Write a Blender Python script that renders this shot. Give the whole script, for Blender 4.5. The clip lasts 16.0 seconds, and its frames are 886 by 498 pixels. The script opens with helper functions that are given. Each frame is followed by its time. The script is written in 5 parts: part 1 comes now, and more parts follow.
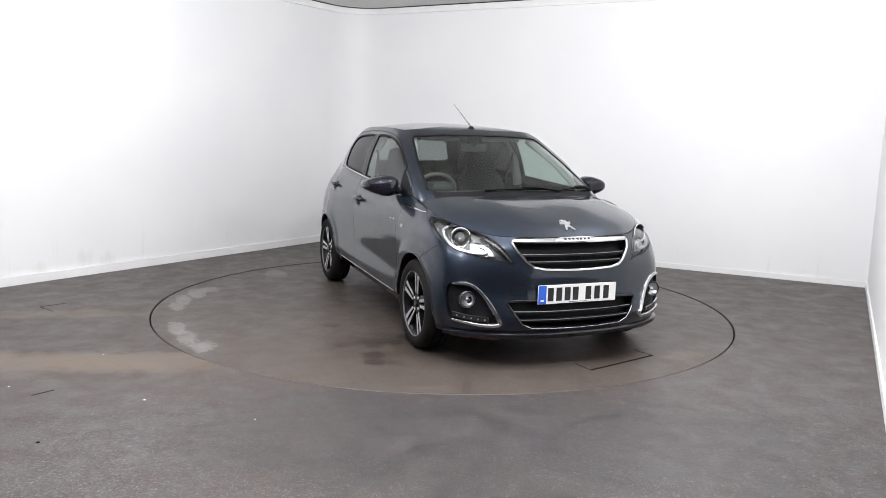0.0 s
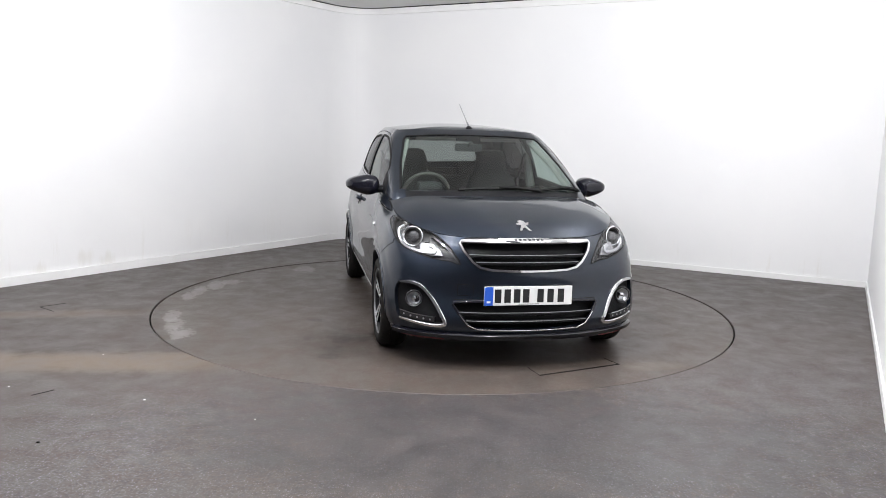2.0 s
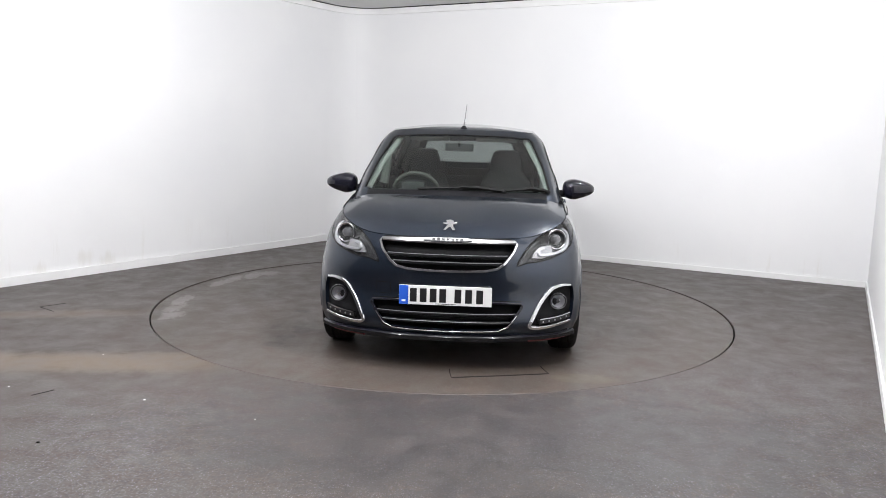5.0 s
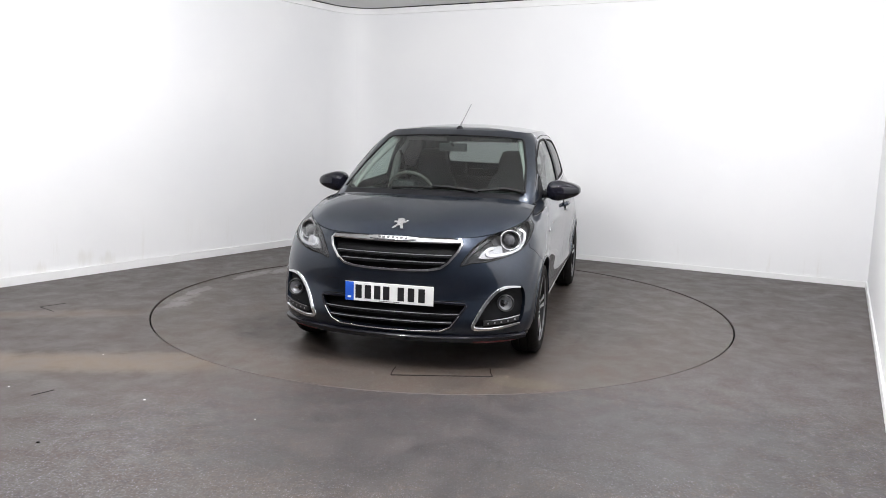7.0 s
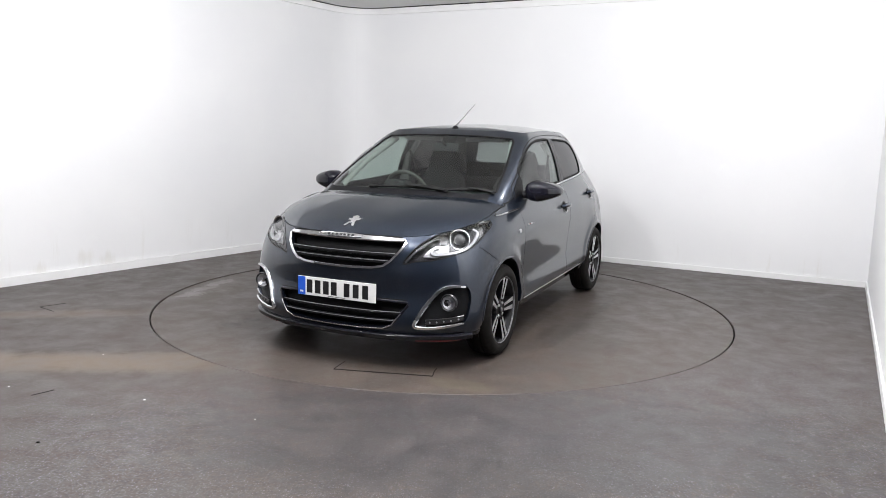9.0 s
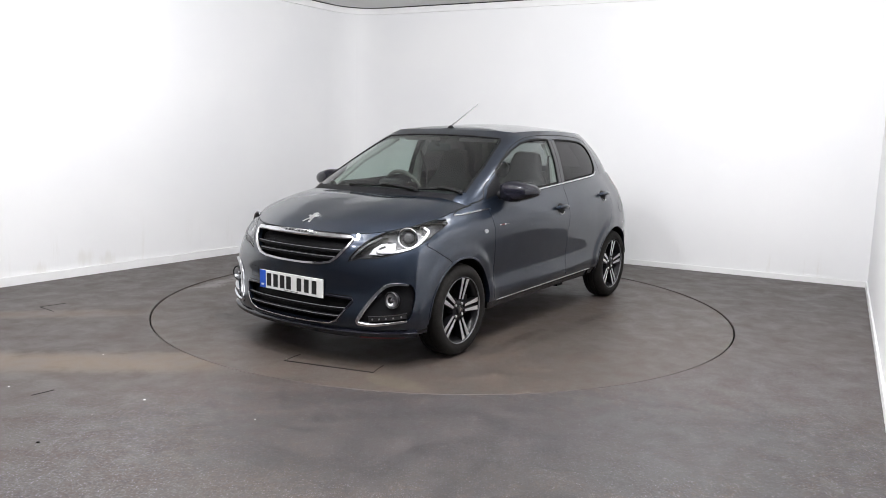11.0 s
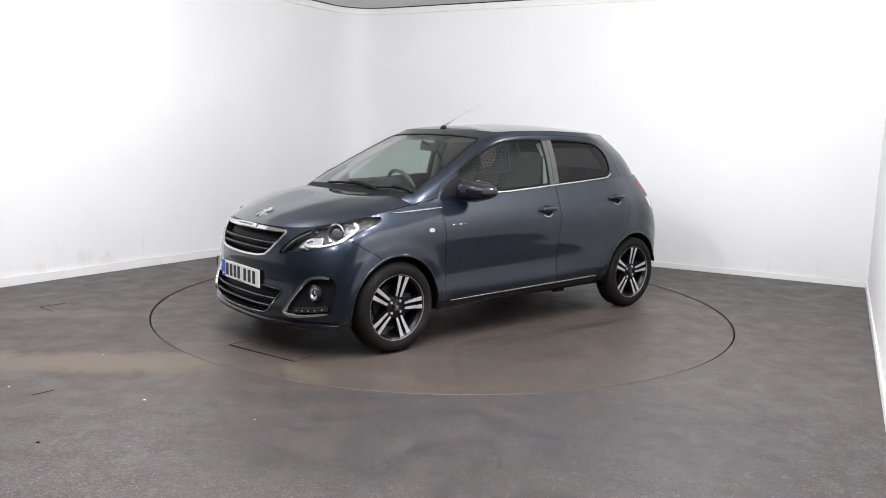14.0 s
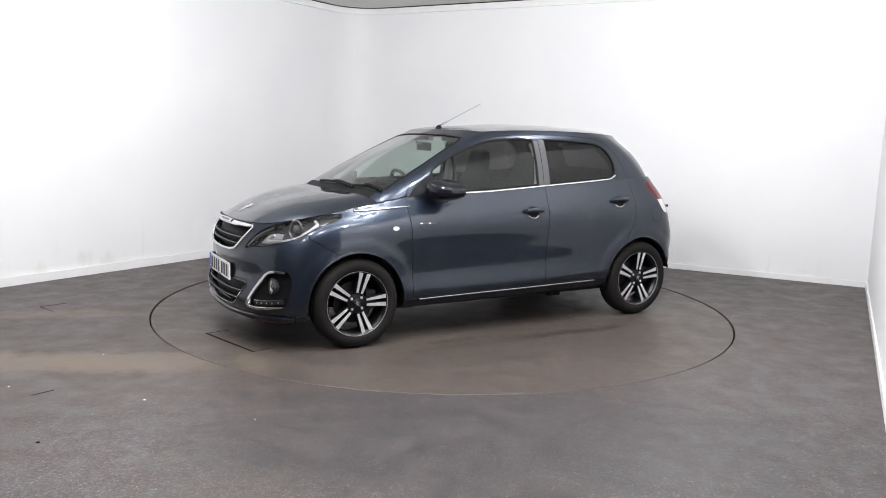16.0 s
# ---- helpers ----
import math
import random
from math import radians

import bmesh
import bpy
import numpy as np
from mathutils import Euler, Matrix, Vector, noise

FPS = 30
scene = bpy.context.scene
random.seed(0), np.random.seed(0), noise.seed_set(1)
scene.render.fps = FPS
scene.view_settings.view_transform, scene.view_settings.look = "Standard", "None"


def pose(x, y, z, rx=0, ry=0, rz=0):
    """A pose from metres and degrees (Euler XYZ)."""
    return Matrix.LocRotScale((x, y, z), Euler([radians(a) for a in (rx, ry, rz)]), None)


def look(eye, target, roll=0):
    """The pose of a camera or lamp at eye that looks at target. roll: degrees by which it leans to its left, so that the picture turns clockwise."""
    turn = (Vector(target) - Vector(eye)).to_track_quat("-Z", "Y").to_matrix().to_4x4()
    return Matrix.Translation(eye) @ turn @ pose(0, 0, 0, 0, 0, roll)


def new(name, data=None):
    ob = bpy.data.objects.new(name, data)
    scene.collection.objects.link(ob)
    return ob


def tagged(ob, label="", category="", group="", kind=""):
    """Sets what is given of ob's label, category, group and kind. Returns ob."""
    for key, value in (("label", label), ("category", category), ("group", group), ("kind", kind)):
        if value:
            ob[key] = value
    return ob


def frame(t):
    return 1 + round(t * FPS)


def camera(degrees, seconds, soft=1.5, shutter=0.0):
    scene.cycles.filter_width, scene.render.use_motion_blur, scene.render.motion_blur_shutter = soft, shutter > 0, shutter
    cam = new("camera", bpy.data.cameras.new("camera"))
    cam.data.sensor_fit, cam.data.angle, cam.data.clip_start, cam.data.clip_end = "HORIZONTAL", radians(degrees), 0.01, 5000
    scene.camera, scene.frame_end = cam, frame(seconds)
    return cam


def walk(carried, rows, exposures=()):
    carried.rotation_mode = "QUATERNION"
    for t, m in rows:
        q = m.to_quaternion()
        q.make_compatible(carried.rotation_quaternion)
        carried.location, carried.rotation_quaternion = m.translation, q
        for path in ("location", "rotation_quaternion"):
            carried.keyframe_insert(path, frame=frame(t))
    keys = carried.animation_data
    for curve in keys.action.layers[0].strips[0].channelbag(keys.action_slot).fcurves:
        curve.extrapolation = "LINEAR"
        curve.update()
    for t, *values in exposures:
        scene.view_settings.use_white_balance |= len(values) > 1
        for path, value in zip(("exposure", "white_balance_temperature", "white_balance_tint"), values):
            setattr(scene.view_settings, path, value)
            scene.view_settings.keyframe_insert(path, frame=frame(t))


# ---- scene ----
cam = camera(59.5, 16.0, soft=0.85)
EYE, PITCH, ROLL, YAW = (0.0, -6.07, 1.34), 8.47, 1.52, -0.08
AIM = (EYE[0] + math.sin(radians(YAW)), EYE[1] + math.cos(radians(YAW)), EYE[2] - math.tan(radians(PITCH)))
walk(cam, [(0.0, look(EYE, AIM, ROLL)), (16.0, look(EYE, AIM, ROLL))], exposures=((0.0, 0.0), (16.0, 0.0)))

# ---- light ----
world = bpy.data.worlds.new("studio_world")
scene.world = world
world.use_nodes = True
world.node_tree.nodes["Background"].inputs["Color"].default_value = (0.9, 0.95, 1.0, 1)
world.node_tree.nodes["Background"].inputs["Strength"].default_value = 0.02
LAMP_POWER, LED_GLOW = 27.6, 40.0
CEILING = 2.82
# plan place and share of the power
LAMPS = [(-2.1, -0.7, 0.9), (1.9, -0.5, 1.1), (-0.7, -1.9, 1.6), (0.5, -1.9, 1.8), (-1.2, -2.8, 1.0), (-0.2, -3.3, 1.6), (0.8, -2.8, 1.1), (-2.7, -3.2, 0.5), (-1.7, -3.9, 1.0)]


# ---- materials ----
def material(name, color, rough=0.5, metal=0.0, coat=0.0, spec=0.5, var=0.0, scale=8.0, bump=0.0, bump_scale=60.0, trans=0.0, emit=0.0, ior=1.45):
    m = bpy.data.materials.new(name)
    m.use_nodes = True
    nt = m.node_tree
    b = nt.nodes["Principled BSDF"]
    b.inputs["Base Color"].default_value = (*color, 1)
    b.inputs["Roughness"].default_value = rough
    b.inputs["Metallic"].default_value = metal
    b.inputs["Coat Weight"].default_value = coat
    b.inputs["Coat Roughness"].default_value = 0.04
    b.inputs["Specular IOR Level"].default_value = spec
    b.inputs["Transmission Weight"].default_value = trans
    b.inputs["IOR"].default_value = ior
    if emit:
        b.inputs["Emission Color"].default_value = (*color, 1)
        b.inputs["Emission Strength"].default_value = emit
    if var or bump:
        co = nt.nodes.new("ShaderNodeTexCoord")
    if var:
        n = nt.nodes.new("ShaderNodeTexNoise")
        n.inputs["Scale"].default_value = scale
        n.inputs["Detail"].default_value = 6
        nt.links.new(co.outputs["Object"], n.inputs["Vector"])
        mix = nt.nodes.new("ShaderNodeMix")
        mix.data_type = "RGBA"
        mix.inputs[6].default_value = (*[c * (1 - var) for c in color], 1)
        mix.inputs[7].default_value = (*[min(1, c * (1 + var)) for c in color], 1)
        nt.links.new(n.outputs["Fac"], mix.inputs[0])
        nt.links.new(mix.outputs[2], b.inputs["Base Color"])
    if bump:
        n2 = nt.nodes.new("ShaderNodeTexNoise")
        n2.inputs["Scale"].default_value = bump_scale
        n2.inputs["Detail"].default_value = 4
        nt.links.new(co.outputs["Object"], n2.inputs["Vector"])
        bp = nt.nodes.new("ShaderNodeBump")
        bp.inputs["Strength"].default_value = bump
        bp.inputs["Distance"].default_value = 0.004
        nt.links.new(n2.outputs["Fac"], bp.inputs["Height"])
        nt.links.new(bp.outputs["Normal"], b.inputs["Normal"])
    return m
def rgb_mix(nt, fac, a, b):
    mix = nt.nodes.new("ShaderNodeMix")
    mix.data_type = "RGBA"
    for i, v in ((0, fac), (6, a), (7, b)):
        if isinstance(v, (tuple, float, int)):
            mix.inputs[i].default_value = (*v, 1) if isinstance(v, tuple) else v
        else:
            nt.links.new(v, mix.inputs[i])
    return mix.outputs[2]


def ramp(nt, value, lo, hi, a=0.0, b=1.0):
    r = nt.nodes.new("ShaderNodeMapRange")
    r.interpolation_type = "SMOOTHSTEP"
    for i, v in enumerate((lo, hi, a, b)):
        r.inputs[i + 1].default_value = v
    nt.links.new(value, r.inputs[0])
    return r.outputs[0]


def arith(nt, op, a, b=0.0):
    n = nt.nodes.new("ShaderNodeMath")
    n.operation = op
    for i, v in enumerate((a, b)):
        if isinstance(v, (int, float)):
            n.inputs[i].default_value = v
        else:
            nt.links.new(v, n.inputs[i])
    return n.outputs[0]


def noise_tex(nt, vec, scale, detail=5, rough=0.55, dist=0.0):
    n = nt.nodes.new("ShaderNodeTexNoise")
    n.inputs["Scale"].default_value = scale
    n.inputs["Detail"].default_value = detail
    n.inputs["Roughness"].default_value = rough
    n.inputs["Distortion"].default_value = dist
    nt.links.new(vec, n.inputs["Vector"])
    return n.outputs["Fac"]


def vinyl(name, base, tracks=(), marks=(), fleck=1.0):
    """Safety vinyl: grey-brown sheet with fine light and dark flecks, scuffs, dirt and dried marks."""
    m = bpy.data.materials.new(name)
    m.use_nodes = True
    nt = m.node_tree
    b = nt.nodes["Principled BSDF"]
    co = nt.nodes.new("ShaderNodeTexCoord").outputs["Object"]
    big = noise_tex(nt, co, 0.9, 4, 0.6, 0.6)
    mid = noise_tex(nt, co, 5.0, 6, 0.65, 0.3)
    col = rgb_mix(nt, ramp(nt, big, 0.3, 0.7), tuple(c * 0.88 for c in base), tuple(c * 1.12 for c in base))
    col = rgb_mix(nt, ramp(nt, mid, 0.35, 0.75), col, tuple(c * f for c, f in zip(base, (1.3, 1.18, 1.05))))
    blot = noise_tex(nt, co, 2.3, 8, 0.72, 0.9)
    col = rgb_mix(nt, arith(nt, "MULTIPLY", ramp(nt, blot, 0.58, 0.72), 0.38), col, tuple(c * 0.45 for c in base))
    # flecks, worn off in places
    sx = nt.nodes.new("ShaderNodeSeparateXYZ")
    nt.links.new(co, sx.inputs[0])
    x, y = sx.outputs[0], sx.outputs[1]
    patchy = noise_tex(nt, co, 0.8, 4, 0.6, 0.4)
    worn = arith(nt, "MULTIPLY", ramp(nt, patchy, 0.38, 0.62, 0.6, 1.0), fleck)
    if fleck >= 1.0:
        front = arith(nt, "ADD", arith(nt, "ADD", y, arith(nt, "MULTIPLY", patchy, 1.2)), arith(nt, "MULTIPLY", x, -0.22))
        worn = arith(nt, "MULTIPLY", worn, ramp(nt, front, -0.95, -1.75, 0.22, 1.0))
    for scale, lo, hi, amount, tint in ((62.0, 0.0, 0.50, 0.45, (0.085, 0.084, 0.098)), (70.0, 0.0, 0.48, 0.7, (0.010, 0.010, 0.012)), (88.0, 0.0, 0.28, 0.8, (0.25, 0.24, 0.32)), (120.0, 0.0, 0.5, 0.65, (0.13, 0.125, 0.14)), (46.0, 0.0, 0.40, 0.55, (0.009, 0.009, 0.011))):
        v = nt.nodes.new("ShaderNodeTexVoronoi")
        v.inputs["Scale"].default_value = scale
        nt.links.new(co, v.inputs["Vector"])
        spot = ramp(nt, v.outputs["Distance"], lo + hi, lo + hi * 0.6)
        sep = nt.nodes.new("ShaderNodeSeparateColor")
        nt.links.new(v.outputs["Color"], sep.inputs[0])
        some = ramp(nt, sep.outputs[0], 0.45, 0.5)
        col = rgb_mix(nt, arith(nt, "MULTIPLY", arith(nt, "MULTIPLY", arith(nt, "MULTIPLY", spot, some), worn), amount), col, tint)
    # dusty wheel tracks: a line through (x0, y0) with a slope, of a half width, ending at x1
    for x0, y0, slope, half, x1, strength in tracks:
        off = arith(nt, "ABSOLUTE", arith(nt, "SUBTRACT", arith(nt, "SUBTRACT", y, y0), arith(nt, "MULTIPLY", arith(nt, "SUBTRACT", x, x0), slope)))
        off = arith(nt, "ADD", off, arith(nt, "MULTIPLY", arith(nt, "SUBTRACT", mid, 0.5), half * 1.2))
        band = arith(nt, "MULTIPLY", ramp(nt, off, half, half * 0.35), ramp(nt, x, x1, x1 - 0.7))
        band = arith(nt, "MULTIPLY", arith(nt, "MULTIPLY", band, ramp(nt, mid, 0.3, 0.6, 0.35, 1.0)), strength)
        col = rgb_mix(nt, band, col, (0.125, 0.095, 0.066))
    # dried pools and smears: centre, radii, colour, strength
    for cx, cy, rx, ry, tint, strength, edge in marks:
        dx = arith(nt, "DIVIDE", arith(nt, "SUBTRACT", x, cx), rx)
        dy = arith(nt, "DIVIDE", arith(nt, "SUBTRACT", y, cy), ry)
        d = arith(nt, "ADD", arith(nt, "MULTIPLY", dx, dx), arith(nt, "MULTIPLY", dy, dy))
        d = arith(nt, "ADD", d, arith(nt, "MULTIPLY", arith(nt, "SUBTRACT", noise_tex(nt, co, 15.0, 5, 0.65, 1.5), 0.5), edge))
        col = rgb_mix(nt, arith(nt, "MULTIPLY", ramp(nt, d, 1.0, 0.55), strength), col, tint)
    nt.links.new(col, b.inputs["Base Color"])
    nt.links.new(ramp(nt, mid, 0.25, 0.8, 0.36, 0.58), b.inputs["Roughness"])
    b.inputs["Specular IOR Level"].default_value = 0.45
    bp = nt.nodes.new("ShaderNodeBump")
    bp.inputs["Strength"].default_value = 0.25
    bp.inputs["Distance"].default_value = 0.002
    nt.links.new(noise_tex(nt, co, 160.0, 3), bp.inputs["Height"])
    nt.links.new(bp.outputs["Normal"], b.inputs["Normal"])
    return m


def glazing(name, tint, gloss=1.0, rough=0.02):
    """Thin window glass: tinted clear sheet with a Fresnel gloss."""
    m = bpy.data.materials.new(name)
    m.use_nodes = True
    nt = m.node_tree
    nt.nodes.remove(nt.nodes["Principled BSDF"])
    tr = nt.nodes.new("ShaderNodeBsdfTransparent")
    tr.inputs[0].default_value = (*tint, 1)
    gl = nt.nodes.new("ShaderNodeBsdfGlossy")
    gl.inputs["Roughness"].default_value = rough
    lw = nt.nodes.new("ShaderNodeLayerWeight")
    lw.inputs[0].default_value = 0.5
    fr = arith(nt, "ADD", arith(nt, "MULTIPLY", arith(nt, "POWER", lw.outputs["Facing"], 4.0), 0.85 * gloss), 0.045 * gloss)
    mx = nt.nodes.new("ShaderNodeMixShader")
    nt.links.new(fr, mx.inputs[0])
    nt.links.new(tr.outputs[0], mx.inputs[1])
    nt.links.new(gl.outputs[0], mx.inputs[2])
    nt.links.new(mx.outputs[0], nt.nodes["Material Output"].inputs[0])
    return m


def car_paint():
    m = material("metallic_paint", (0.020, 0.028, 0.040), 0.36, metal=0.75, coat=1.0, spec=0.15)
    nt = m.node_tree
    b = nt.nodes["Principled BSDF"]
    co = nt.nodes.new("ShaderNodeTexCoord").outputs["Object"]
    v = nt.nodes.new("ShaderNodeTexVoronoi")
    v.inputs["Scale"].default_value = 900.0
    nt.links.new(co, v.inputs["Vector"])
    sep = nt.nodes.new("ShaderNodeSeparateColor")
    nt.links.new(v.outputs["Color"], sep.inputs[0])
    col = rgb_mix(nt, ramp(nt, sep.outputs[0], 0.1, 0.9), (0.0106, 0.0154, 0.0258), (0.0180, 0.0262, 0.0425))
    dust = noise_tex(nt, co, 3.0, 6, 0.65)
    col = rgb_mix(nt, ramp(nt, dust, 0.5, 0.8, 0.0, 0.06), col, (0.22, 0.20, 0.18))
    nt.links.new(col, b.inputs["Base Color"])
    nt.links.new(ramp(nt, dust, 0.3, 0.8, 0.025, 0.06), b.inputs["Coat Roughness"])
    return m


def wall_paint():
    m = material("wall_paint", (0.80, 0.80, 0.81), 0.55)
    nt = m.node_tree
    b = nt.nodes["Principled BSDF"]
    co = nt.nodes.new("ShaderNodeTexCoord").outputs["Object"]
    big = noise_tex(nt, co, 0.7, 4, 0.5, 0.3)
    col = rgb_mix(nt, ramp(nt, big, 0.3, 0.7), (0.775, 0.778, 0.79), (0.815, 0.815, 0.82))
    mp = nt.nodes.new("ShaderNodeMapping")
    mp.inputs["Scale"].default_value = (9.0, 9.0, 0.8)
    nt.links.new(co, mp.inputs[0])
    streak = noise_tex(nt, mp.outputs[0], 1.0, 6, 0.7)
    sx = nt.nodes.new("ShaderNodeSeparateXYZ")
    nt.links.new(co, sx.inputs[0])
    low = ramp(nt, sx.outputs[2], 0.55, 0.02)
    dirt = arith(nt, "MULTIPLY", ramp(nt, streak, 0.56, 0.78), low)
    col = rgb_mix(nt, arith(nt, "MULTIPLY", dirt, 0.35), col, (0.52, 0.47, 0.38))
    # rubbed tan scuffs above the skirting
    for cx, cy, cz, r in ((-3.22, 0.76, 0.16, 0.11), (-3.10, 0.95, 0.10, 0.09), (-3.45, 0.42, 0.09, 0.10), (-1.52, 3.2, 0.35, 0.05)):
        d = nt.nodes.new("ShaderNodeVectorMath")
        d.operation = "DISTANCE"
        nt.links.new(co, d.inputs[0])
        d.inputs[1].default_value = (cx, cy, cz)
        spot = arith(nt, "ADD", d.outputs["Value"], arith(nt, "MULTIPLY", arith(nt, "SUBTRACT", streak, 0.5), 0.35))
        col = rgb_mix(nt, arith(nt, "MULTIPLY", ramp(nt, spot, r, r * 0.2), 0.2), col, (0.50, 0.46, 0.36))
    nt.links.new(col, b.inputs["Base Color"])
    bp = nt.nodes.new("ShaderNodeBump")
    bp.inputs["Strength"].default_value = 0.08
    bp.inputs["Distance"].default_value = 0.003
    nt.links.new(noise_tex(nt, co, 25.0, 3), bp.inputs["Height"])
    nt.links.new(bp.outputs["Normal"], b.inputs["Normal"])
    return m


M_wall = wall_paint()
M_skirt = material("skirting_paint", (0.80, 0.80, 0.80), 0.4, var=0.06, scale=6)
M_ceiling = material("ceiling_tile", (0.70, 0.70, 0.69), 0.8, var=0.06, scale=5, bump=0.4, bump_scale=40)
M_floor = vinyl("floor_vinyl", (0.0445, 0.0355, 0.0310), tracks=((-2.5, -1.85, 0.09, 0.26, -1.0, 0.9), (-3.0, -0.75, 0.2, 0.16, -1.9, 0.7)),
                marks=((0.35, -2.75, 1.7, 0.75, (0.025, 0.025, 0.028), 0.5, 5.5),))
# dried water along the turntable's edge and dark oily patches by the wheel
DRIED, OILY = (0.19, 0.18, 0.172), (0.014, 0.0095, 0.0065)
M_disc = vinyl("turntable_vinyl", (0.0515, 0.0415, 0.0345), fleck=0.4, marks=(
    *((mx, my, mr, ms, DRIED, 0.62, 4.0) for mx, my, mr, ms in ((-0.45, -1.99, 0.20, 0.06), (-0.66, -1.93, 0.20, 0.06), (-0.86, -1.82, 0.18, 0.08), (-1.00, -1.70, 0.12, 0.11),
                                                        (0.24, -2.03, 0.21, 0.06), (0.50, -1.98, 0.20, 0.07), (0.76, -1.90, 0.15, 0.09), (-1.62, -1.05, 0.17, 0.11))),
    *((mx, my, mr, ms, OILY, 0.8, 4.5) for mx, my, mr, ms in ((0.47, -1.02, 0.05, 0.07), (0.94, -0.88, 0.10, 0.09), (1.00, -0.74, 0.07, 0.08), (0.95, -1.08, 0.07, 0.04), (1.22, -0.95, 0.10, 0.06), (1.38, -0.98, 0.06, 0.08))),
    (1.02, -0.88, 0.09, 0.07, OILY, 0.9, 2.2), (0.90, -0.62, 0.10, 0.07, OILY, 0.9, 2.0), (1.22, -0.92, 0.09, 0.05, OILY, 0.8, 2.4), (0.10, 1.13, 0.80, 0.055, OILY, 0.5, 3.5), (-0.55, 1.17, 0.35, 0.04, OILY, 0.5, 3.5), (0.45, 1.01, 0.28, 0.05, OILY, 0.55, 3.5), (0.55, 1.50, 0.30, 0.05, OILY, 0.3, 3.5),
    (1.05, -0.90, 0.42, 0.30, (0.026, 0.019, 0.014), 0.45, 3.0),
    (1.80, 0.92, 0.10, 0.22, (0.10, 0.083, 0.06), 0.45, 1.5), (0.3, 1.3, 0.6, 0.3, (0.045, 0.038, 0.032), 0.5, 1.8)))
# for the unseen walls only: dark to keep the car's reflections dark
M_unseen_wall = material("unseen_dark_wall", (0.09, 0.09, 0.095), 0.7, var=0.1, scale=2)
M_gap = material("dark_gap", (0.006, 0.006, 0.006), 0.85, spec=0.08)
M_led = material("lamp_diffuser", (1.0, 0.985, 0.97), emit=LED_GLOW)
M_white_metal = material("white_enamel", (0.75, 0.75, 0.75), 0.4)
M_paint = car_paint()
M_black = material("gloss_black", (0.006, 0.006, 0.010), 0.06)
M_plastic = material("dark_plastic", (0.006, 0.006, 0.007), 0.5, spec=0.12, var=0.15, scale=30, bump=0.3, bump_scale=400)
M_rubber = material("tyre_rubber", (0.0085, 0.0075, 0.007), 0.8, spec=0.2, var=0.25, scale=14, bump=0.3, bump_scale=200)
M_seal = material("rubber_seal", (0.004, 0.004, 0.004), 0.6, spec=0.15)
M_chrome = material("chrome", (0.62, 0.62, 0.64), 0.07, metal=1.0)
M_emblem = material("satin_chrome", (0.55, 0.55, 0.56), 0.25, metal=0.85)
M_satin = material("satin_grey_film", (0.055, 0.055, 0.058), 0.5)
M_alloy = material("machined_alloy", (0.88, 0.88, 0.89), 0.36, metal=1.0, var=0.06, scale=40)
M_wheelblack = material("wheel_black_lacquer", (0.004, 0.004, 0.005), 0.3, spec=0.3)
M_disc_steel = material("brake_steel", (0.035, 0.034, 0.033), 0.5, metal=1.0, var=0.2, scale=20)
M_glass = glazing("clear_green_glass", (0.70, 0.79, 0.75), 1.5, 0.06)
M_doorglass = glazing("door_glass", (0.66, 0.75, 0.71), 0.9, 0.08)
M_privacy = glazing("privacy_glass", (0.06, 0.053, 0.056), 0.8)
M_backglass = glazing("tinted_back_glass", (0.36, 0.37, 0.37), 1.0, 0.06)
M_glassball = material("projector_glass", (0.05, 0.05, 0.055), 0.03, coat=1.0)
M_lens = glazing("lamp_lens", (0.93, 0.94, 0.95))
M_bowl = material("lamp_reflector", (0.50, 0.50, 0.52), 0.28, metal=0.9)
M_reflector = material("faceted_reflector", (0.34, 0.34, 0.35), 0.3, metal=0.8, bump=0.5, bump_scale=120)
M_lampbody = material("lamp_body", (0.045, 0.045, 0.048), 0.35, metal=0.4)
M_bezel = material("lamp_bezel", (0.03, 0.03, 0.032), 0.3, metal=0.3)
M_red = material("red_lens", (0.10, 0.004, 0.008), 0.12)
M_redline = material("red_trim", (0.12, 0.010, 0.013), 0.4)
M_whitelens = material("white_lens", (0.50, 0.49, 0.51), 0.15, coat=1.0)
M_plate = material("plate_white", (0.80, 0.80, 0.79), 0.35, var=0.02, scale=20)
M_blue = material("plate_blue", (0.02, 0.10, 0.55), 0.35)
M_ink = material("plate_ink", (0.012, 0.012, 0.013), 0.4)
M_cloth = material("seat_cloth", (0.016, 0.016, 0.018), 0.9, var=0.25, scale=25, bump=0.1, bump_scale=90)
M_trim = material("cabin_plastic", (0.016, 0.016, 0.018), 0.65, var=0.1, scale=20)
M_grip = material("leather_grip", (0.07, 0.065, 0.06), 0.45, bump=0.2, bump_scale=300)
M_liner = material("headliner", (0.30, 0.30, 0.29), 0.9)
M_slat = material("slat_grey", (0.07, 0.07, 0.074), 0.4, metal=0.3)
M_grey = material("dash_silver", (0.22, 0.22, 0.23), 0.4, metal=0.4)


# ---- room ----
def mesh_object(name, bm, mat, smooth=False, parent=None):
    me = bpy.data.meshes.new(name)
    if smooth:
        for f in bm.faces:
            f.smooth = True
    bm.to_mesh(me)
    bm.free()
    me.materials.append(mat)
    ob = new(name, me)
    if parent:
        ob.parent = parent
    return ob


